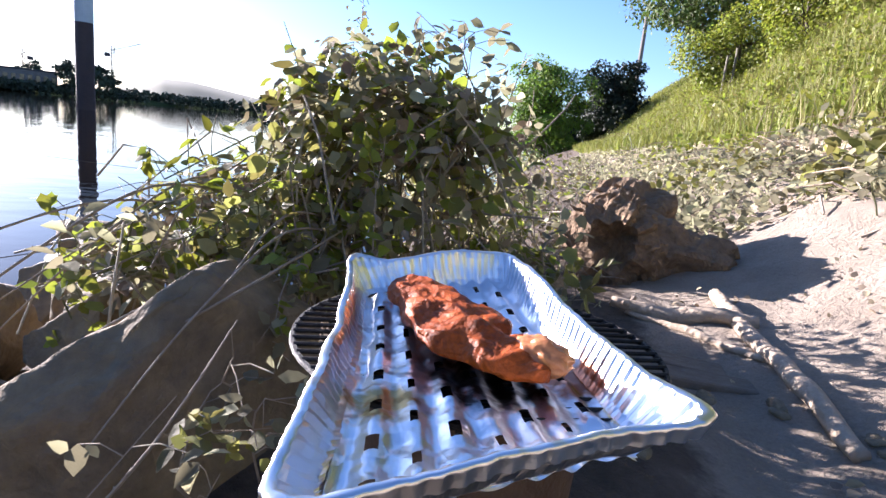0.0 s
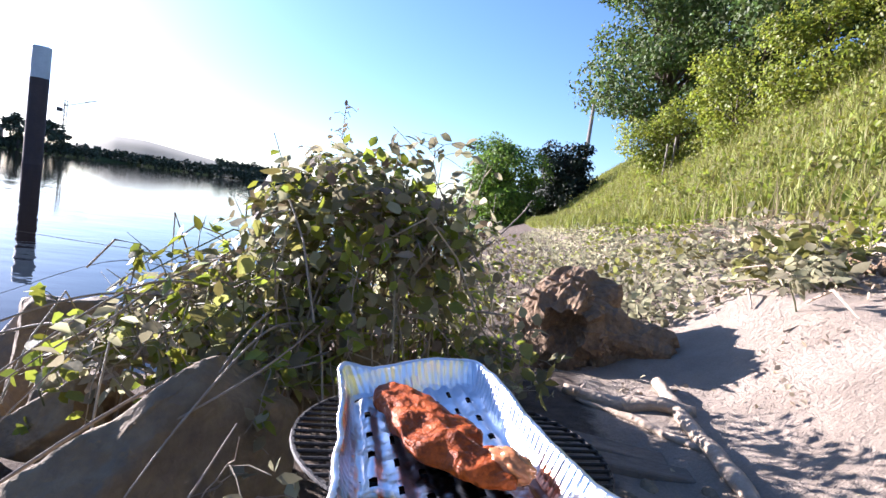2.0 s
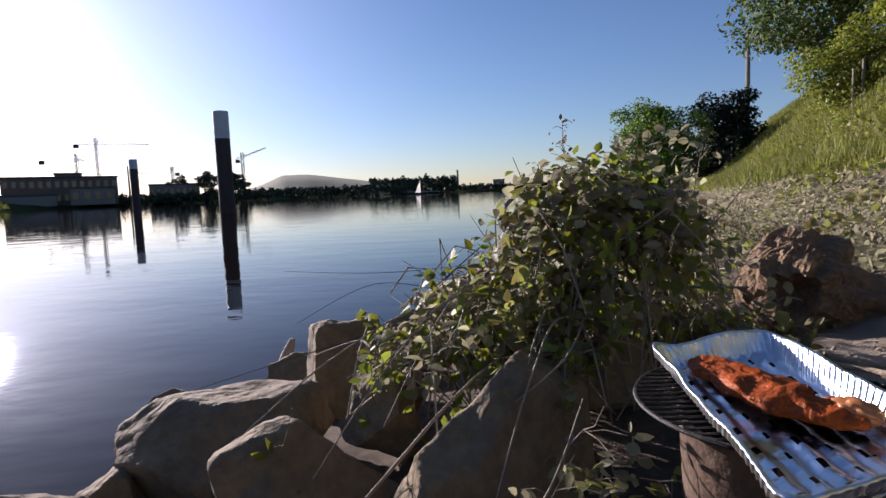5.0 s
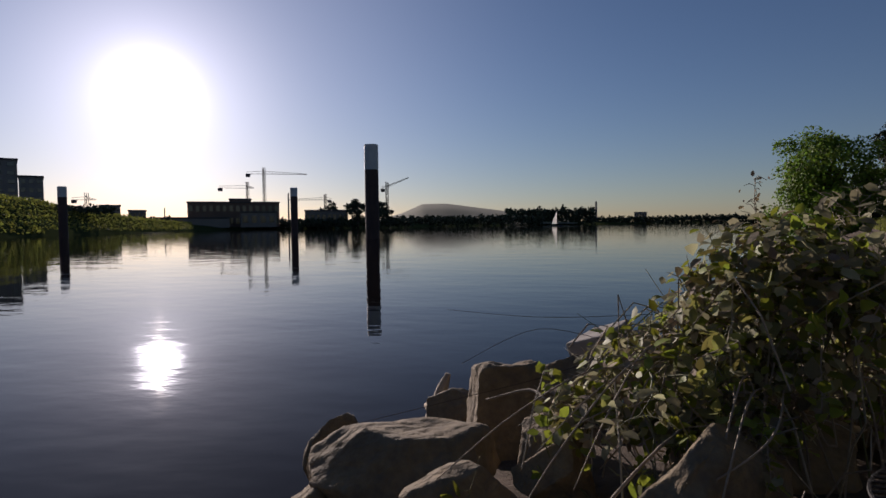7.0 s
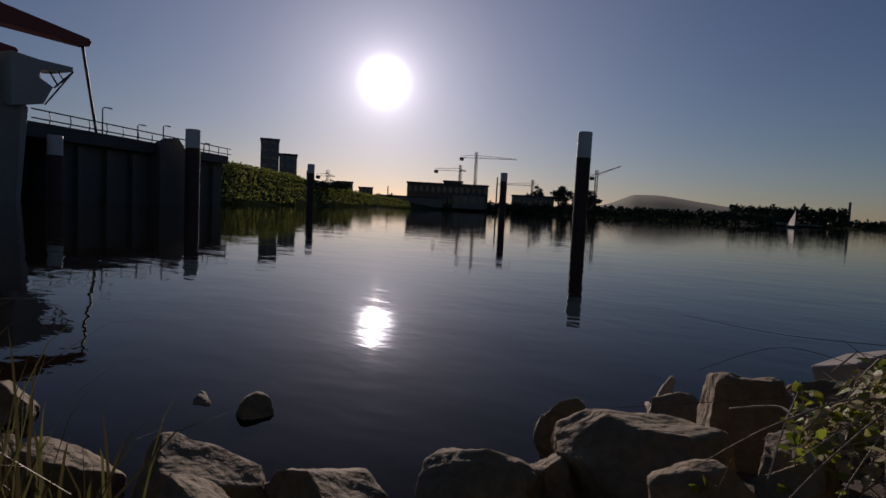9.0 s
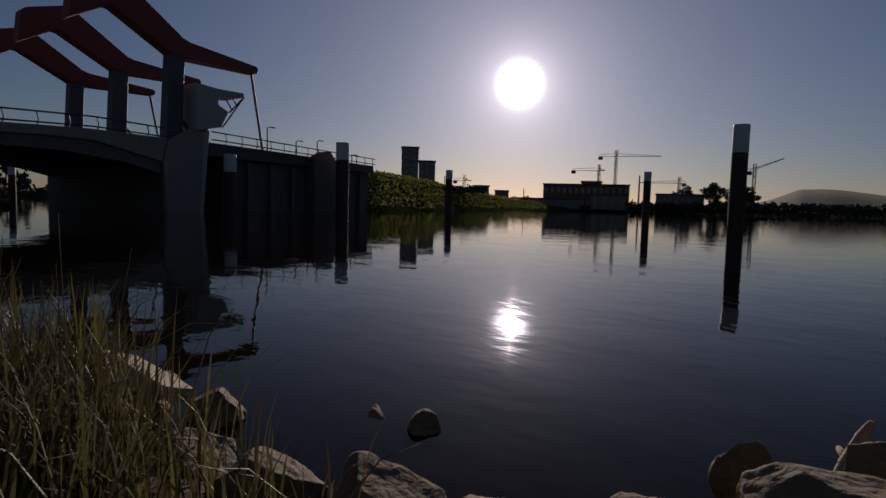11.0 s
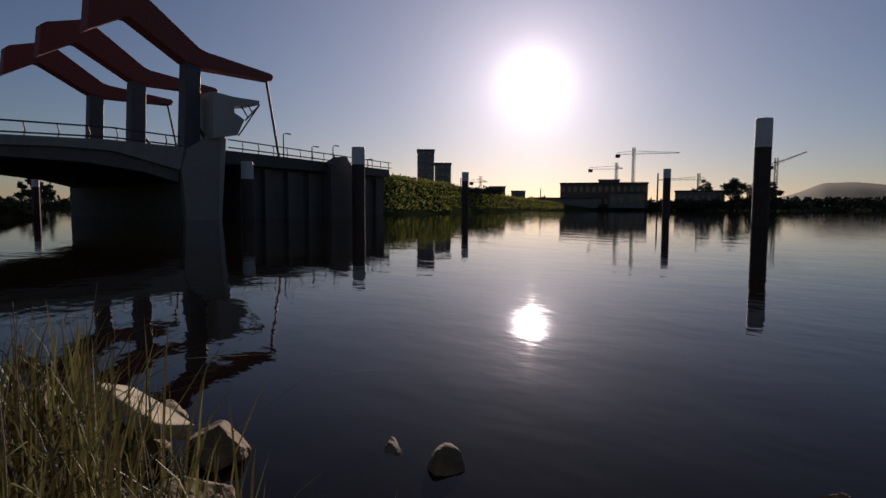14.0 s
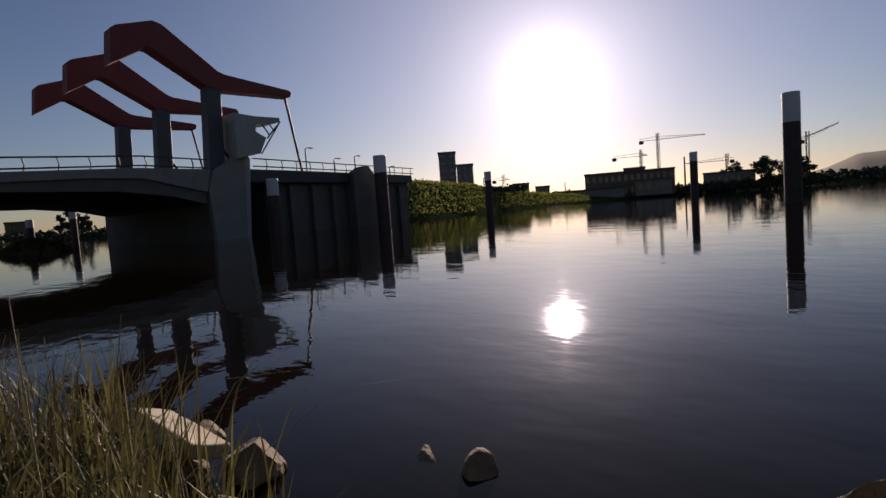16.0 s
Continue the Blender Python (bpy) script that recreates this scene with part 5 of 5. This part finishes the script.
shoot("bramble_shoot", (-0.2, 0.3, 0.46), (-0.15, 0.06, 0.66), STEM_DRY, LEAF_DUSTY, 6, 0.023, "small bramble sprig in front of a boulder", 0.0022, 7)
shoot("bramble_shoot", (-0.26, -0.05, 0.44), (-0.19, 0.06, 0.60), STEM_DRY, LEAF_DUSTY, 8, 0.021, "small bramble sprig beside the bucket", 0.002, 8)
shoot("bramble_shoot", (-0.63, 0.36, 0.4), (-0.63, 0.37, 0.56), STEM_GREEN, LEAF_FRESH, 3, 0.032, "small fresh green sprig among the boulders", 0.0018, 9)
shoot("bramble_shoot", (-0.58, 0.05, 0.4), (-0.57, 0.06, 0.54), STEM_GREEN, LEAF_FRESH, 5, 0.024, "small fresh green sprig among the boulders", 0.0018, 10)
shoot("bramble_shoot", (-0.39, -0.14, 0.42), (-0.38, -0.12, 0.53), STEM_DRY, LEAF_DUSTY, 7, 0.024, "dusty sprig growing at the bank's edge", 0.002, 11)
shoot("bramble_shoot", (-0.24, -0.16, 0.43), (-0.22, -0.12, 0.53), STEM_DRY, LEAF_DUSTY, 8, 0.024, "dusty sprig growing beside the bucket", 0.002, 12)
shoot("bramble_shoot", (-0.14, -0.14, 0.45), (-0.13, -0.10, 0.53), STEM_DRY, LEAF_DUSTY, 6, 0.022, "dusty sprig growing beside the bucket", 0.002, 13)
shoot("bramble_shoot", (0.5, 0.95, 0.46), (0.44, 0.82, 0.70), STEM_DRY, LEAF_DUSTY, 7, 0.036, "dusty bramble sprig beside the log", 0.002, 14)
shoot("bramble_shoot", (0.48, 0.85, 0.45), (0.60, 0.76, 0.56), STEM_DRY, LEAF_GREEN, 7, 0.038, "leafy bramble sprig beside the log", 0.002, 15)
shoot("bramble_shoot", (1.5, 1.0, ground_z(1.5, 1.0)), (1.42, 0.9, ground_z(1.5, 1.0) + 0.14), STEM_GREEN, LEAF_DUSTY, 9, 0.05, "broad-leaved weed growing on the sand", 0.003, 16)
shoot("bramble_shoot", (-1.4, 1.2, 0.12), (-1.42, 1.2, 0.24), STEM_GREEN, LEAF_FRESH, 5, 0.022, "small green sprig on a boulder", 0.0015, 17)
branch("bare_twig", [(-0.06, 0.55, 0.66), (-0.15, 0.32, 0.64), (-0.29, 0.25, 0.56), (-0.47, 0.16, 0.46)], [0.0016, 0.0019, 0.0015, 0.0008], STEM_DRY, "long bare dry twig across the boulder", "twig", 4, 20, 6)
branch("bare_twig", [(-0.16, 0.66, 0.60), (-0.33, 0.40, 0.56), (-0.47, 0.20, 0.48), (-0.56, 0.10, 0.42)], [0.002, 0.003, 0.003, 0.0015], STEM_DRY, "long bare dry twig along the boulder's edge", "twig", 3, 21, 6)
branch("bare_twig", [(-0.45, 0.95, 0.52), (-0.52, 0.74, 0.55), (-0.58, 0.80, 0.56), (-0.70, 0.82, 0.52)], [0.003, 0.004, 0.004, 0.002], STEM_DRY, "curved bare twig over the boulders", "twig", 2, 22, 6)
branch("bare_twig", [(-0.25, 1.35, 0.6), (-0.52, 1.23, 0.50), (-0.82, 1.0, 0.46), (-1.12, 0.87, 0.40)], [0.0016, 0.0016, 0.0012, 0.0007], BARK, "long dark bare twig over the water", "twig", 0, 23, 6)
branch("bare_twig", [(-0.2, 1.5, 0.66), (-0.6, 1.55, 0.63), (-1.0, 1.62, 0.64)], [0.0012, 0.0012, 0.0007], BARK, "long dark bare twig over the water", "twig", 0, 24, 6)
branch("bare_twig", [(-0.3, 1.3, 0.58), (-0.6, 1.35, 0.62), (-0.85, 1.2, 0.52)], [0.0012, 0.0012, 0.0007], BARK, "dark bare twig over the water", "twig", 0, 25, 6)
shoot("bramble_shoot", (0.18, 1.06, 0.7), (0.16, 1.0, 1.04), STEM_DRY, LEAF_GREEN, 8, 0.03, "upright bramble shoot above the thicket", 0.0024, 61)
shoot("bramble_shoot", (0.32, 1.1, 0.7), (0.34, 1.06, 1.02), STEM_GREEN, LEAF_DUSTY, 8, 0.03, "upright bramble shoot above the thicket", 0.0024, 62)
shoot("bramble_shoot", (-0.1, 0.95, 0.55), (-0.12, 0.92, 0.96), STEM_GREEN, LEAF_FRESH, 8, 0.034, "upright bramble shoot with fresh leaves", 0.0024, 63)
shoot("bramble_shoot", (0.05, 0.72, 0.5), (0.03, 0.7, 0.86), STEM_DRY, LEAF_FRESH, 9, 0.034, "upright bramble shoot behind the tray", 0.0026, 64)
for k, (x, y, z, mat, leaf) in enumerate(((-0.02, 0.9, 1.0, STEM_GREEN, LEAF_FRESH), (0.12, 0.92, 1.06, STEM_DRY, LEAF_DUSTY), (0.24, 0.95, 1.04, STEM_GREEN, LEAF_GREEN), (0.44, 1.05, 0.98, STEM_DRY, LEAF_DUSTY),
                                          (-0.28, 0.9, 0.82, STEM_GREEN, LEAF_FRESH), (-0.38, 0.82, 0.72, STEM_DRY, LEAF_FRESH), (-0.15, 0.72, 0.78, STEM_GREEN, LEAF_GREEN), (0.5, 1.15, 0.88, STEM_DRY, LEAF_DRY),
                                          (-0.3, 0.62, 0.66, STEM_DRY, LEAF_FRESH), (-0.52, 0.75, 0.62, STEM_GREEN, LEAF_FRESH))):
    shoot("bramble_shoot", (x + 0.04, y + 0.08, z - 0.34), (x - 0.03, y - 0.03, z), mat, leaf, 8, 0.034, "thin leafy bramble shoot among the thicket", 0.0024, 300 + k)
branch("bare_twig", [closer(q) for q in ((0.28, 1.05, 0.70), (0.40, 1.06, 0.80), (0.52, 1.1, 0.92), (0.55, 1.1, 0.97))], [0.0025, 0.0025, 0.002, 0.001], STEM_DRY, "bare grey branch sticking out of the brambles", "twig", 4, 26, 6)
branch("bare_twig", [closer(q) for q in ((0.12, 0.98, 0.66), (0.28, 0.92, 0.655), (0.42, 0.86, 0.66))], [0.003, 0.004, 0.002], STEM_DRY, "bare grey twig behind the tray", "twig", 3, 27, 6)
branch("bare_twig", [(-0.30, 0.06, 0.44), (-0.22, 0.08, 0.54), (-0.16, 0.14, 0.64)], [0.0018, 0.0018, 0.0008], STEM_DRY, "thin reddish twig beside the bucket", "twig", 3, 28, 6)


# canes and sprigs that hang from the thicket over the boulders
g = np.random.default_rng(91)
for k in range(6):
    x0, y0, z0 = g.uniform(-0.30, -0.05), g.uniform(0.55, 0.8), g.uniform(0.58, 0.72)
    x1, y1 = x0 - g.uniform(0.15, 0.42), y0 - g.uniform(0.3, 0.55)
    z1 = g.uniform(0.46, 0.56)
    branch("dry_cane", [(x0, y0, z0), (x0 * 0.65 + x1 * 0.35, y0 * 0.65 + y1 * 0.35, z0 + 0.03), (x0 * 0.3 + x1 * 0.7, y0 * 0.3 + y1 * 0.7, (z0 + z1) / 2 + 0.03), (x1, y1, z1)],
           [0.0022, 0.0022, 0.0018, 0.0008], STEM_DRY, "thin dry cane hanging over the boulders", "cane", 3, 400 + k, 6)
for k in range(8):
    x, y = g.uniform(-0.42, -0.06), g.uniform(0.46, 0.68)
    z = g.uniform(0.52, 0.66)
    shoot("bramble_sprig", (x + 0.05, y + 0.1, z + 0.02), (x - g.uniform(0, 0.08), y - 0.05, z - g.uniform(0.02, 0.12)), STEM_GREEN if k % 2 else STEM_DRY, (LEAF_FRESH, LEAF_DUSTY, LEAF_GREEN)[k % 3], 7, 0.03,
          "leafy bramble sprig hanging over a boulder", 0.002, 420 + k, spread=0.028)
for k in range(4):
    x, y = g.uniform(-0.2, -0.08), g.uniform(0.0, 0.16)
    shoot("bramble_sprig", (x - 0.03, y - 0.02, 0.42), (x + g.normal(0, 0.03), y, g.uniform(0.52, 0.64)), STEM_DRY, LEAF_GREEN if k % 2 else LEAF_DUSTY, 6, 0.024, "bramble sprig standing between boulder and bucket", 0.0018, 440 + k, spread=0.022)


# ---- the bank's plants ----
def band(count, w0, w1, s0, s1, seed, power=1.0):
    g = np.random.default_rng(seed)
    w = w0 + (w1 - w0) * g.uniform(0, 1, count)
    s = s0 + (s1 - s0) * g.uniform(0, 1, count) ** power
    P = np.stack([w * ACROSS[0] + s * ALONG[0], w * ACROSS[1] + s * ALONG[1], 0 * w], 1)
    P[:, 2] = heights_at(P)
    return P, g


P, g = band(80000, 2.5, 10.8, -2, 70, 31, 2.2)
tagged(new("bank_grass", blades("bank_grass", P, g.uniform(0.15, 0.5, len(P)), g.uniform(0.010, 0.026, len(P)), GRASS, g, 0.7)), "tall green and yellow grass on the embankment", "grass", kind="stuff")
P, g = band(26000, 0.7, 2.7, 4.5, 60, 39, 1.6)
P = P[P[:, 0] * ACROSS[0] + P[:, 1] * ACROSS[1] > np.interp(P[:, 1], [4, 8, 20], [2.6, 1.1, 0.8])]
tagged(new("path_grass", blades("path_grass", P, g.uniform(0.10, 0.35, len(P)), g.uniform(0.010, 0.026, len(P)), GRASS, g, 0.7)), "green grass growing along the foot of the embankment", "grass", kind="stuff")
P, g = band(10000, 1.9, 9.5, -2, 60, 32, 2.2)
tagged(new("dry_grass", blades("dry_grass", P, g.uniform(0.15, 0.55, len(P)), g.uniform(0.005, 0.012, len(P)), GRASS_DRY, g, 0.5)), "straw-coloured dry grass on the embankment", "grass", kind="stuff")
P, g = band(96000, 2.5, 10.8, -2, 60, 33, 2.2)
keep = np.array([noise.noise((q[0] * 0.7, q[1] * 0.7, 1)) > -0.15 for q in P])
P = P[keep]
P[:, 2] += g.uniform(0.05, 1.0, len(P)) * np.array([0.35 + 0.45 * noise.noise((q[0] * 0.9, q[1] * 0.9, 6)) for q in P])
half_ = g.uniform(size=len(P)) < 0.45
tagged(new("bank_herbs", leaves("bank_herbs", P[half_], g.uniform(0.04, 0.11, half_.sum()), LEAF_GREEN, g, 0.6)), "darker green herbs on the embankment", "weeds", kind="stuff")
P = P[~half_]
tagged(new("bank_weeds", leaves("bank_weeds", P, g.uniform(0.04, 0.12, len(P)), LEAF_FRESH, g, 0.6)), "leafy green weeds on the embankment", "weeds", kind="stuff")
P, g = band(17000, 1.2, 3.6, -1.5, 14, 34, 1.6)
P = P[np.array([noise.noise((q[0] * 2.3, q[1] * 2.3, 2)) + 0.5 * noise.noise((q[0] * 6, q[1] * 6, 5)) > -0.02 for q in P])]
P[:, 2] += g.uniform(0.0, 0.05, len(P))
tagged(new("leaf_litter", leaves("leaf_litter", P, g.uniform(0.015, 0.055, len(P)), LEAF_DRY, g, 0.9)), "dry leaves and plant litter on the sand", "leaf litter", kind="stuff")
P, g = band(3200, 0.45, 1.6, -0.6, 3, 35, 1.2)
keep = np.array([noise.noise((q[0] * 3, q[1] * 3, 4)) > 0.15 for q in P])
P = P[keep]
P[:, 2] += g.uniform(0.0, 0.015, len(P))
tagged(new("sand_litter", leaves("sand_litter", P, g.uniform(0.008, 0.026, len(P)), LEAF_DRY, g, 0.9)), "scattered dry leaves on the sand", "leaf litter", kind="stuff")
P, g = band(7000, 0.3, 1.4, 1.9, 16, 37, 1.5)
P[:, 2] += g.uniform(0.0, 0.12, len(P))
tagged(new("path_litter", leaves("path_litter", P, g.uniform(0.025, 0.06, len(P)), LEAF_DUSTY, g, 0.7)), "low dusty leaves beside the path", "leaf litter", kind="stuff")
P, g = band(620, 0.95, 3.2, -1, 9, 36)
bm = bmesh.new()
for q in P:
    a = g.uniform(0, 6.28)
    L_ = g.uniform(0.1, 0.45)
    tube(bm, [tuple(q + [0, 0, 0.01]), tuple(q + [L_ * 0.5 * math.cos(a), L_ * 0.5 * math.sin(a), 0.03 + L_ * 0.1]), tuple(q + [L_ * math.cos(a), L_ * math.sin(a), 0.02])], [0.004, 0.005, 0.002], 5, False)
tagged(part("dry_sticks", bm, DRIFTWOOD, None), "thin bleached sticks strewn on the bank", "sticks", kind="stuff")


def weed_patch(centre, radius, count, size, mat, seed, tall=0.2, label="patch of broad-leaved weeds growing on the sand"):
    g = np.random.default_rng(seed)
    a, r = g.uniform(0, 6.28, count), radius * np.sqrt(g.uniform(0, 1, count))
    P = np.stack([centre[0] + r * np.cos(a), centre[1] + r * np.sin(a), 0 * a], 1)
    top = heights_at(P)
    hh = tall * (1 - (r / radius) ** 2 * 0.7) * g.uniform(0.2, 1, count)
    z0 = ground_z(*centre)
    ob = thing("weed_patch", (*centre, z0), label, "weeds", "weed patches on the sand")
    P[:, 2] = top + hh
    Q = P - np.array([*centre, z0])
    cr = new("leaves", leaves("leaves", Q, g.uniform(0.6, 1.3, count) * size, mat, g, 0.6))
    cr.parent = ob
    bm = bmesh.new()
    for q, h in list(zip(Q, hh))[::6]:
        tube(bm, [(q[0] * 0.7, q[1] * 0.7, q[2] - h), (q[0] * 0.9, q[1] * 0.9, q[2] - h * 0.4), tuple(q)], [0.003, 0.002, 0.001], 4, False)
    tagged(part("stem_tangle", bm, STEM_GREEN, ob), kind="stuff")
    return ob


weed_patch((1.95, 1.45), 0.26, 260, 0.06, LEAF_GREEN, 51, 0.30)
weed_patch((1.78, 1.22), 0.15, 90, 0.06, LEAF_DUSTY, 52, 0.16)
weed_patch((1.62, 2.15), 0.36, 190, 0.05, LEAF_DUSTY, 53, 0.2)
weed_patch((1.95, 2.55), 0.4, 220, 0.05, LEAF_GREEN, 54, 0.3)
weed_patch((2.5, 2.3), 0.4, 210, 0.05, LEAF_DUSTY, 55, 0.3)
weed_patch((1.3, 1.75), 0.25, 80, 0.045, LEAF_DUSTY, 56, 0.12)
weed_patch((2.3, 3.6), 0.5, 300, 0.05, LEAF_DUSTY, 57, 0.25)
weed_patch((2.6, 1.6), 0.35, 240, 0.055, LEAF_FRESH, 58, 0.3)
weed_patch((3.2, 4.6), 0.6, 300, 0.055, LEAF_FRESH, 59, 0.3)
shoot("flower_stalk", (1.75, 0.62, ground_z(1.75, 0.62)), (1.73, 0.60, ground_z(1.75, 0.62) + 0.28), STEM_GREEN, LEAF_FRESH, 26, 0.02, "upright green plantain stalk on the sand", 0.003, 60, "flower", 0.01, 0.006)

# ---- trees of the near bank ----
q = polar(-22.8, 42)
tree("round_tree", (q.x, q.y, ground_z(q.x, q.y) - 0.2), 6.9, 3.0, "round bright green tree at the foot of the embankment", LEAF_BRIGHT, 171, 0.19, 24000, 0.14, 0.06, 80, full=0.9)
q = polar(-29.0, 46)
tree("dark_tree", (q.x, q.y, ground_z(q.x, q.y) - 0.2), 5.6, 2.5, "dark green tree behind the round one", LEAF_DARK, 72, 0.22, 14000, 0.16, 0.04, 50, full=0.85)
q = polar(-26.0, 52)
tree("dark_tree", (q.x, q.y, ground_z(q.x, q.y) - 0.2), 4.0, 2.4, "dark green tree behind the round one", LEAF_DARK, 73, 0.26, 8000, 0.16, 0.05, 26, full=0.7)
for az, d, h, s, sd, c in ((-37.5, 27, 9.5, 4.0, 74, 20000), (-45, 24, 10.5, 4.4, 75, 20000), (-54, 22, 10, 4.4, 76, 16000), (-41, 33, 11, 4.5, 77, 12000), (-64, 20, 9, 4, 78, 9000)):
    q = polar(az, d)
    tree("embankment_tree", (q.x, q.y, ground_z(q.x, q.y) - 0.2), h, s, "large leafy green tree on top of the embankment", LEAF_TREE, sd, 0.165, int(c * 1.6), 0.22, 0.12, 46, group="trees on the embankment")
for az, d in ((-50, 15.5), (-44, 17.5), (-58, 14.5), (-39.5, 20)):
    q = polar(az, d)
    tree("embankment_shrub", (q.x, q.y, ground_z(q.x, q.y) - 0.2), 2.4, 1.7, "leafy green shrub on the embankment", LEAF_FRESH, int(-az * 7), 0.09, 8000, 0.05, 0.1, 22, "shrub", "shrubs on the embankment")
q = polar(-30.75, 120)
ob = thing("lattice_mast", (q.x, q.y, 6), "tall thin pale mast behind the trees", "mast")
bm = bmesh.new()
tube(bm, [(0, 0, 0), (0, 0, 22)], [0.5, 0.35], 8)
part("shaft", bm, FAR_PALE, ob)
for dx, lab in ((-0.3, "thin grey post between the trees"), (0.35, "thin grey post between the trees")):
    q = polar(-39.0 + dx, 19.0)
    ob = thing("fence_post", (q.x, q.y, ground_z(q.x, q.y) - 0.1), lab, "post", "posts on the embankment")
    bm = bmesh.new()
    tube(bm, [(0, 0, 0), (0, 0, 1.25)], 0.035, 8)
    part("shaft", bm, CRANE, ob)

# ---- reeds by the water ----
g = np.random.default_rng(81)
clumps = g.uniform([-3.6, -1.5], [-1.95, -0.3], (130, 2))
pts = np.concatenate([c + g.normal(0, 0.10, (26, 2)) for c in clumps] + [g.uniform([-2.3, -0.5], [-1.75, -0.25], (120, 2))])
lean_ = np.degrees(np.arctan2(-(pts[:, 0] + 0.74), pts[:, 1] + 0.88))
pts = pts[(lean_ > 82) | (g.uniform(size=len(pts)) < 0.22)]
pts = pts[shore_distance(pts[:, 0], pts[:, 1]) > -0.12]
P = np.concatenate([pts, np.zeros((len(pts), 1))], 1)
P[:, 2] = heights_at(P)
tall = g.uniform(0.22, 0.66, len(P)) * np.interp(P[:, 0], [-3.2, -2.2], [1.2, 0.75])
tagged(new("reeds", blades("reeds", P, tall, g.uniform(0.006, 0.014, len(P)), REED, g, 0.45)), "long green and dry reed grass at the water's edge", "reeds", kind="stuff")
bm = bmesh.new()
for k in range(46):
    c = P[g.integers(len(P))]
    h = g.uniform(0.4, 0.85)
    e = c + np.array([g.normal(0, 0.12), g.normal(0, 0.12), h])
    tube(bm, [tuple(c), tuple((c + e) / 2 + g.normal(0, 0.02, 3)), tuple(e)], [0.003, 0.0022, 0.001], 5, False)
tagged(part("dry_stalks", bm, STEM_DRY, None), "thin dry stalks among the reeds", "stalks", kind="stuff")
# shade plants on the low ground by the boulders
g = np.random.default_rng(83)
pts = g.uniform([-0.75, -0.4], [0.0, 0.15], (170, 2))
P = np.concatenate([pts, np.zeros((len(pts), 1))], 1)
P[:, 2] = heights_at(P) + g.uniform(0.0, 0.05, len(P))
tagged(new("ground_leaves", leaves("ground_leaves", P, g.uniform(0.015, 0.035, len(P)), LEAF_DUSTY, g, 0.7)), "low dusty leaves and litter by the boulders", "leaf litter", kind="stuff")
# small stones and crumbs by the bucket
g = np.random.default_rng(84)
for k in range(26):
    x, y = g.uniform(0.2, 0.75), g.uniform(-0.25, 0.5)
    boulder((x, y, ground_z(x, y)), (g.uniform(0.008, 0.03), g.uniform(0.008, 0.025), g.uniform(0.006, 0.015)), 100 + k, (0, 0, g.uniform(0, 180)), "small pebble lying on the sand", name="pebble", fine=2)
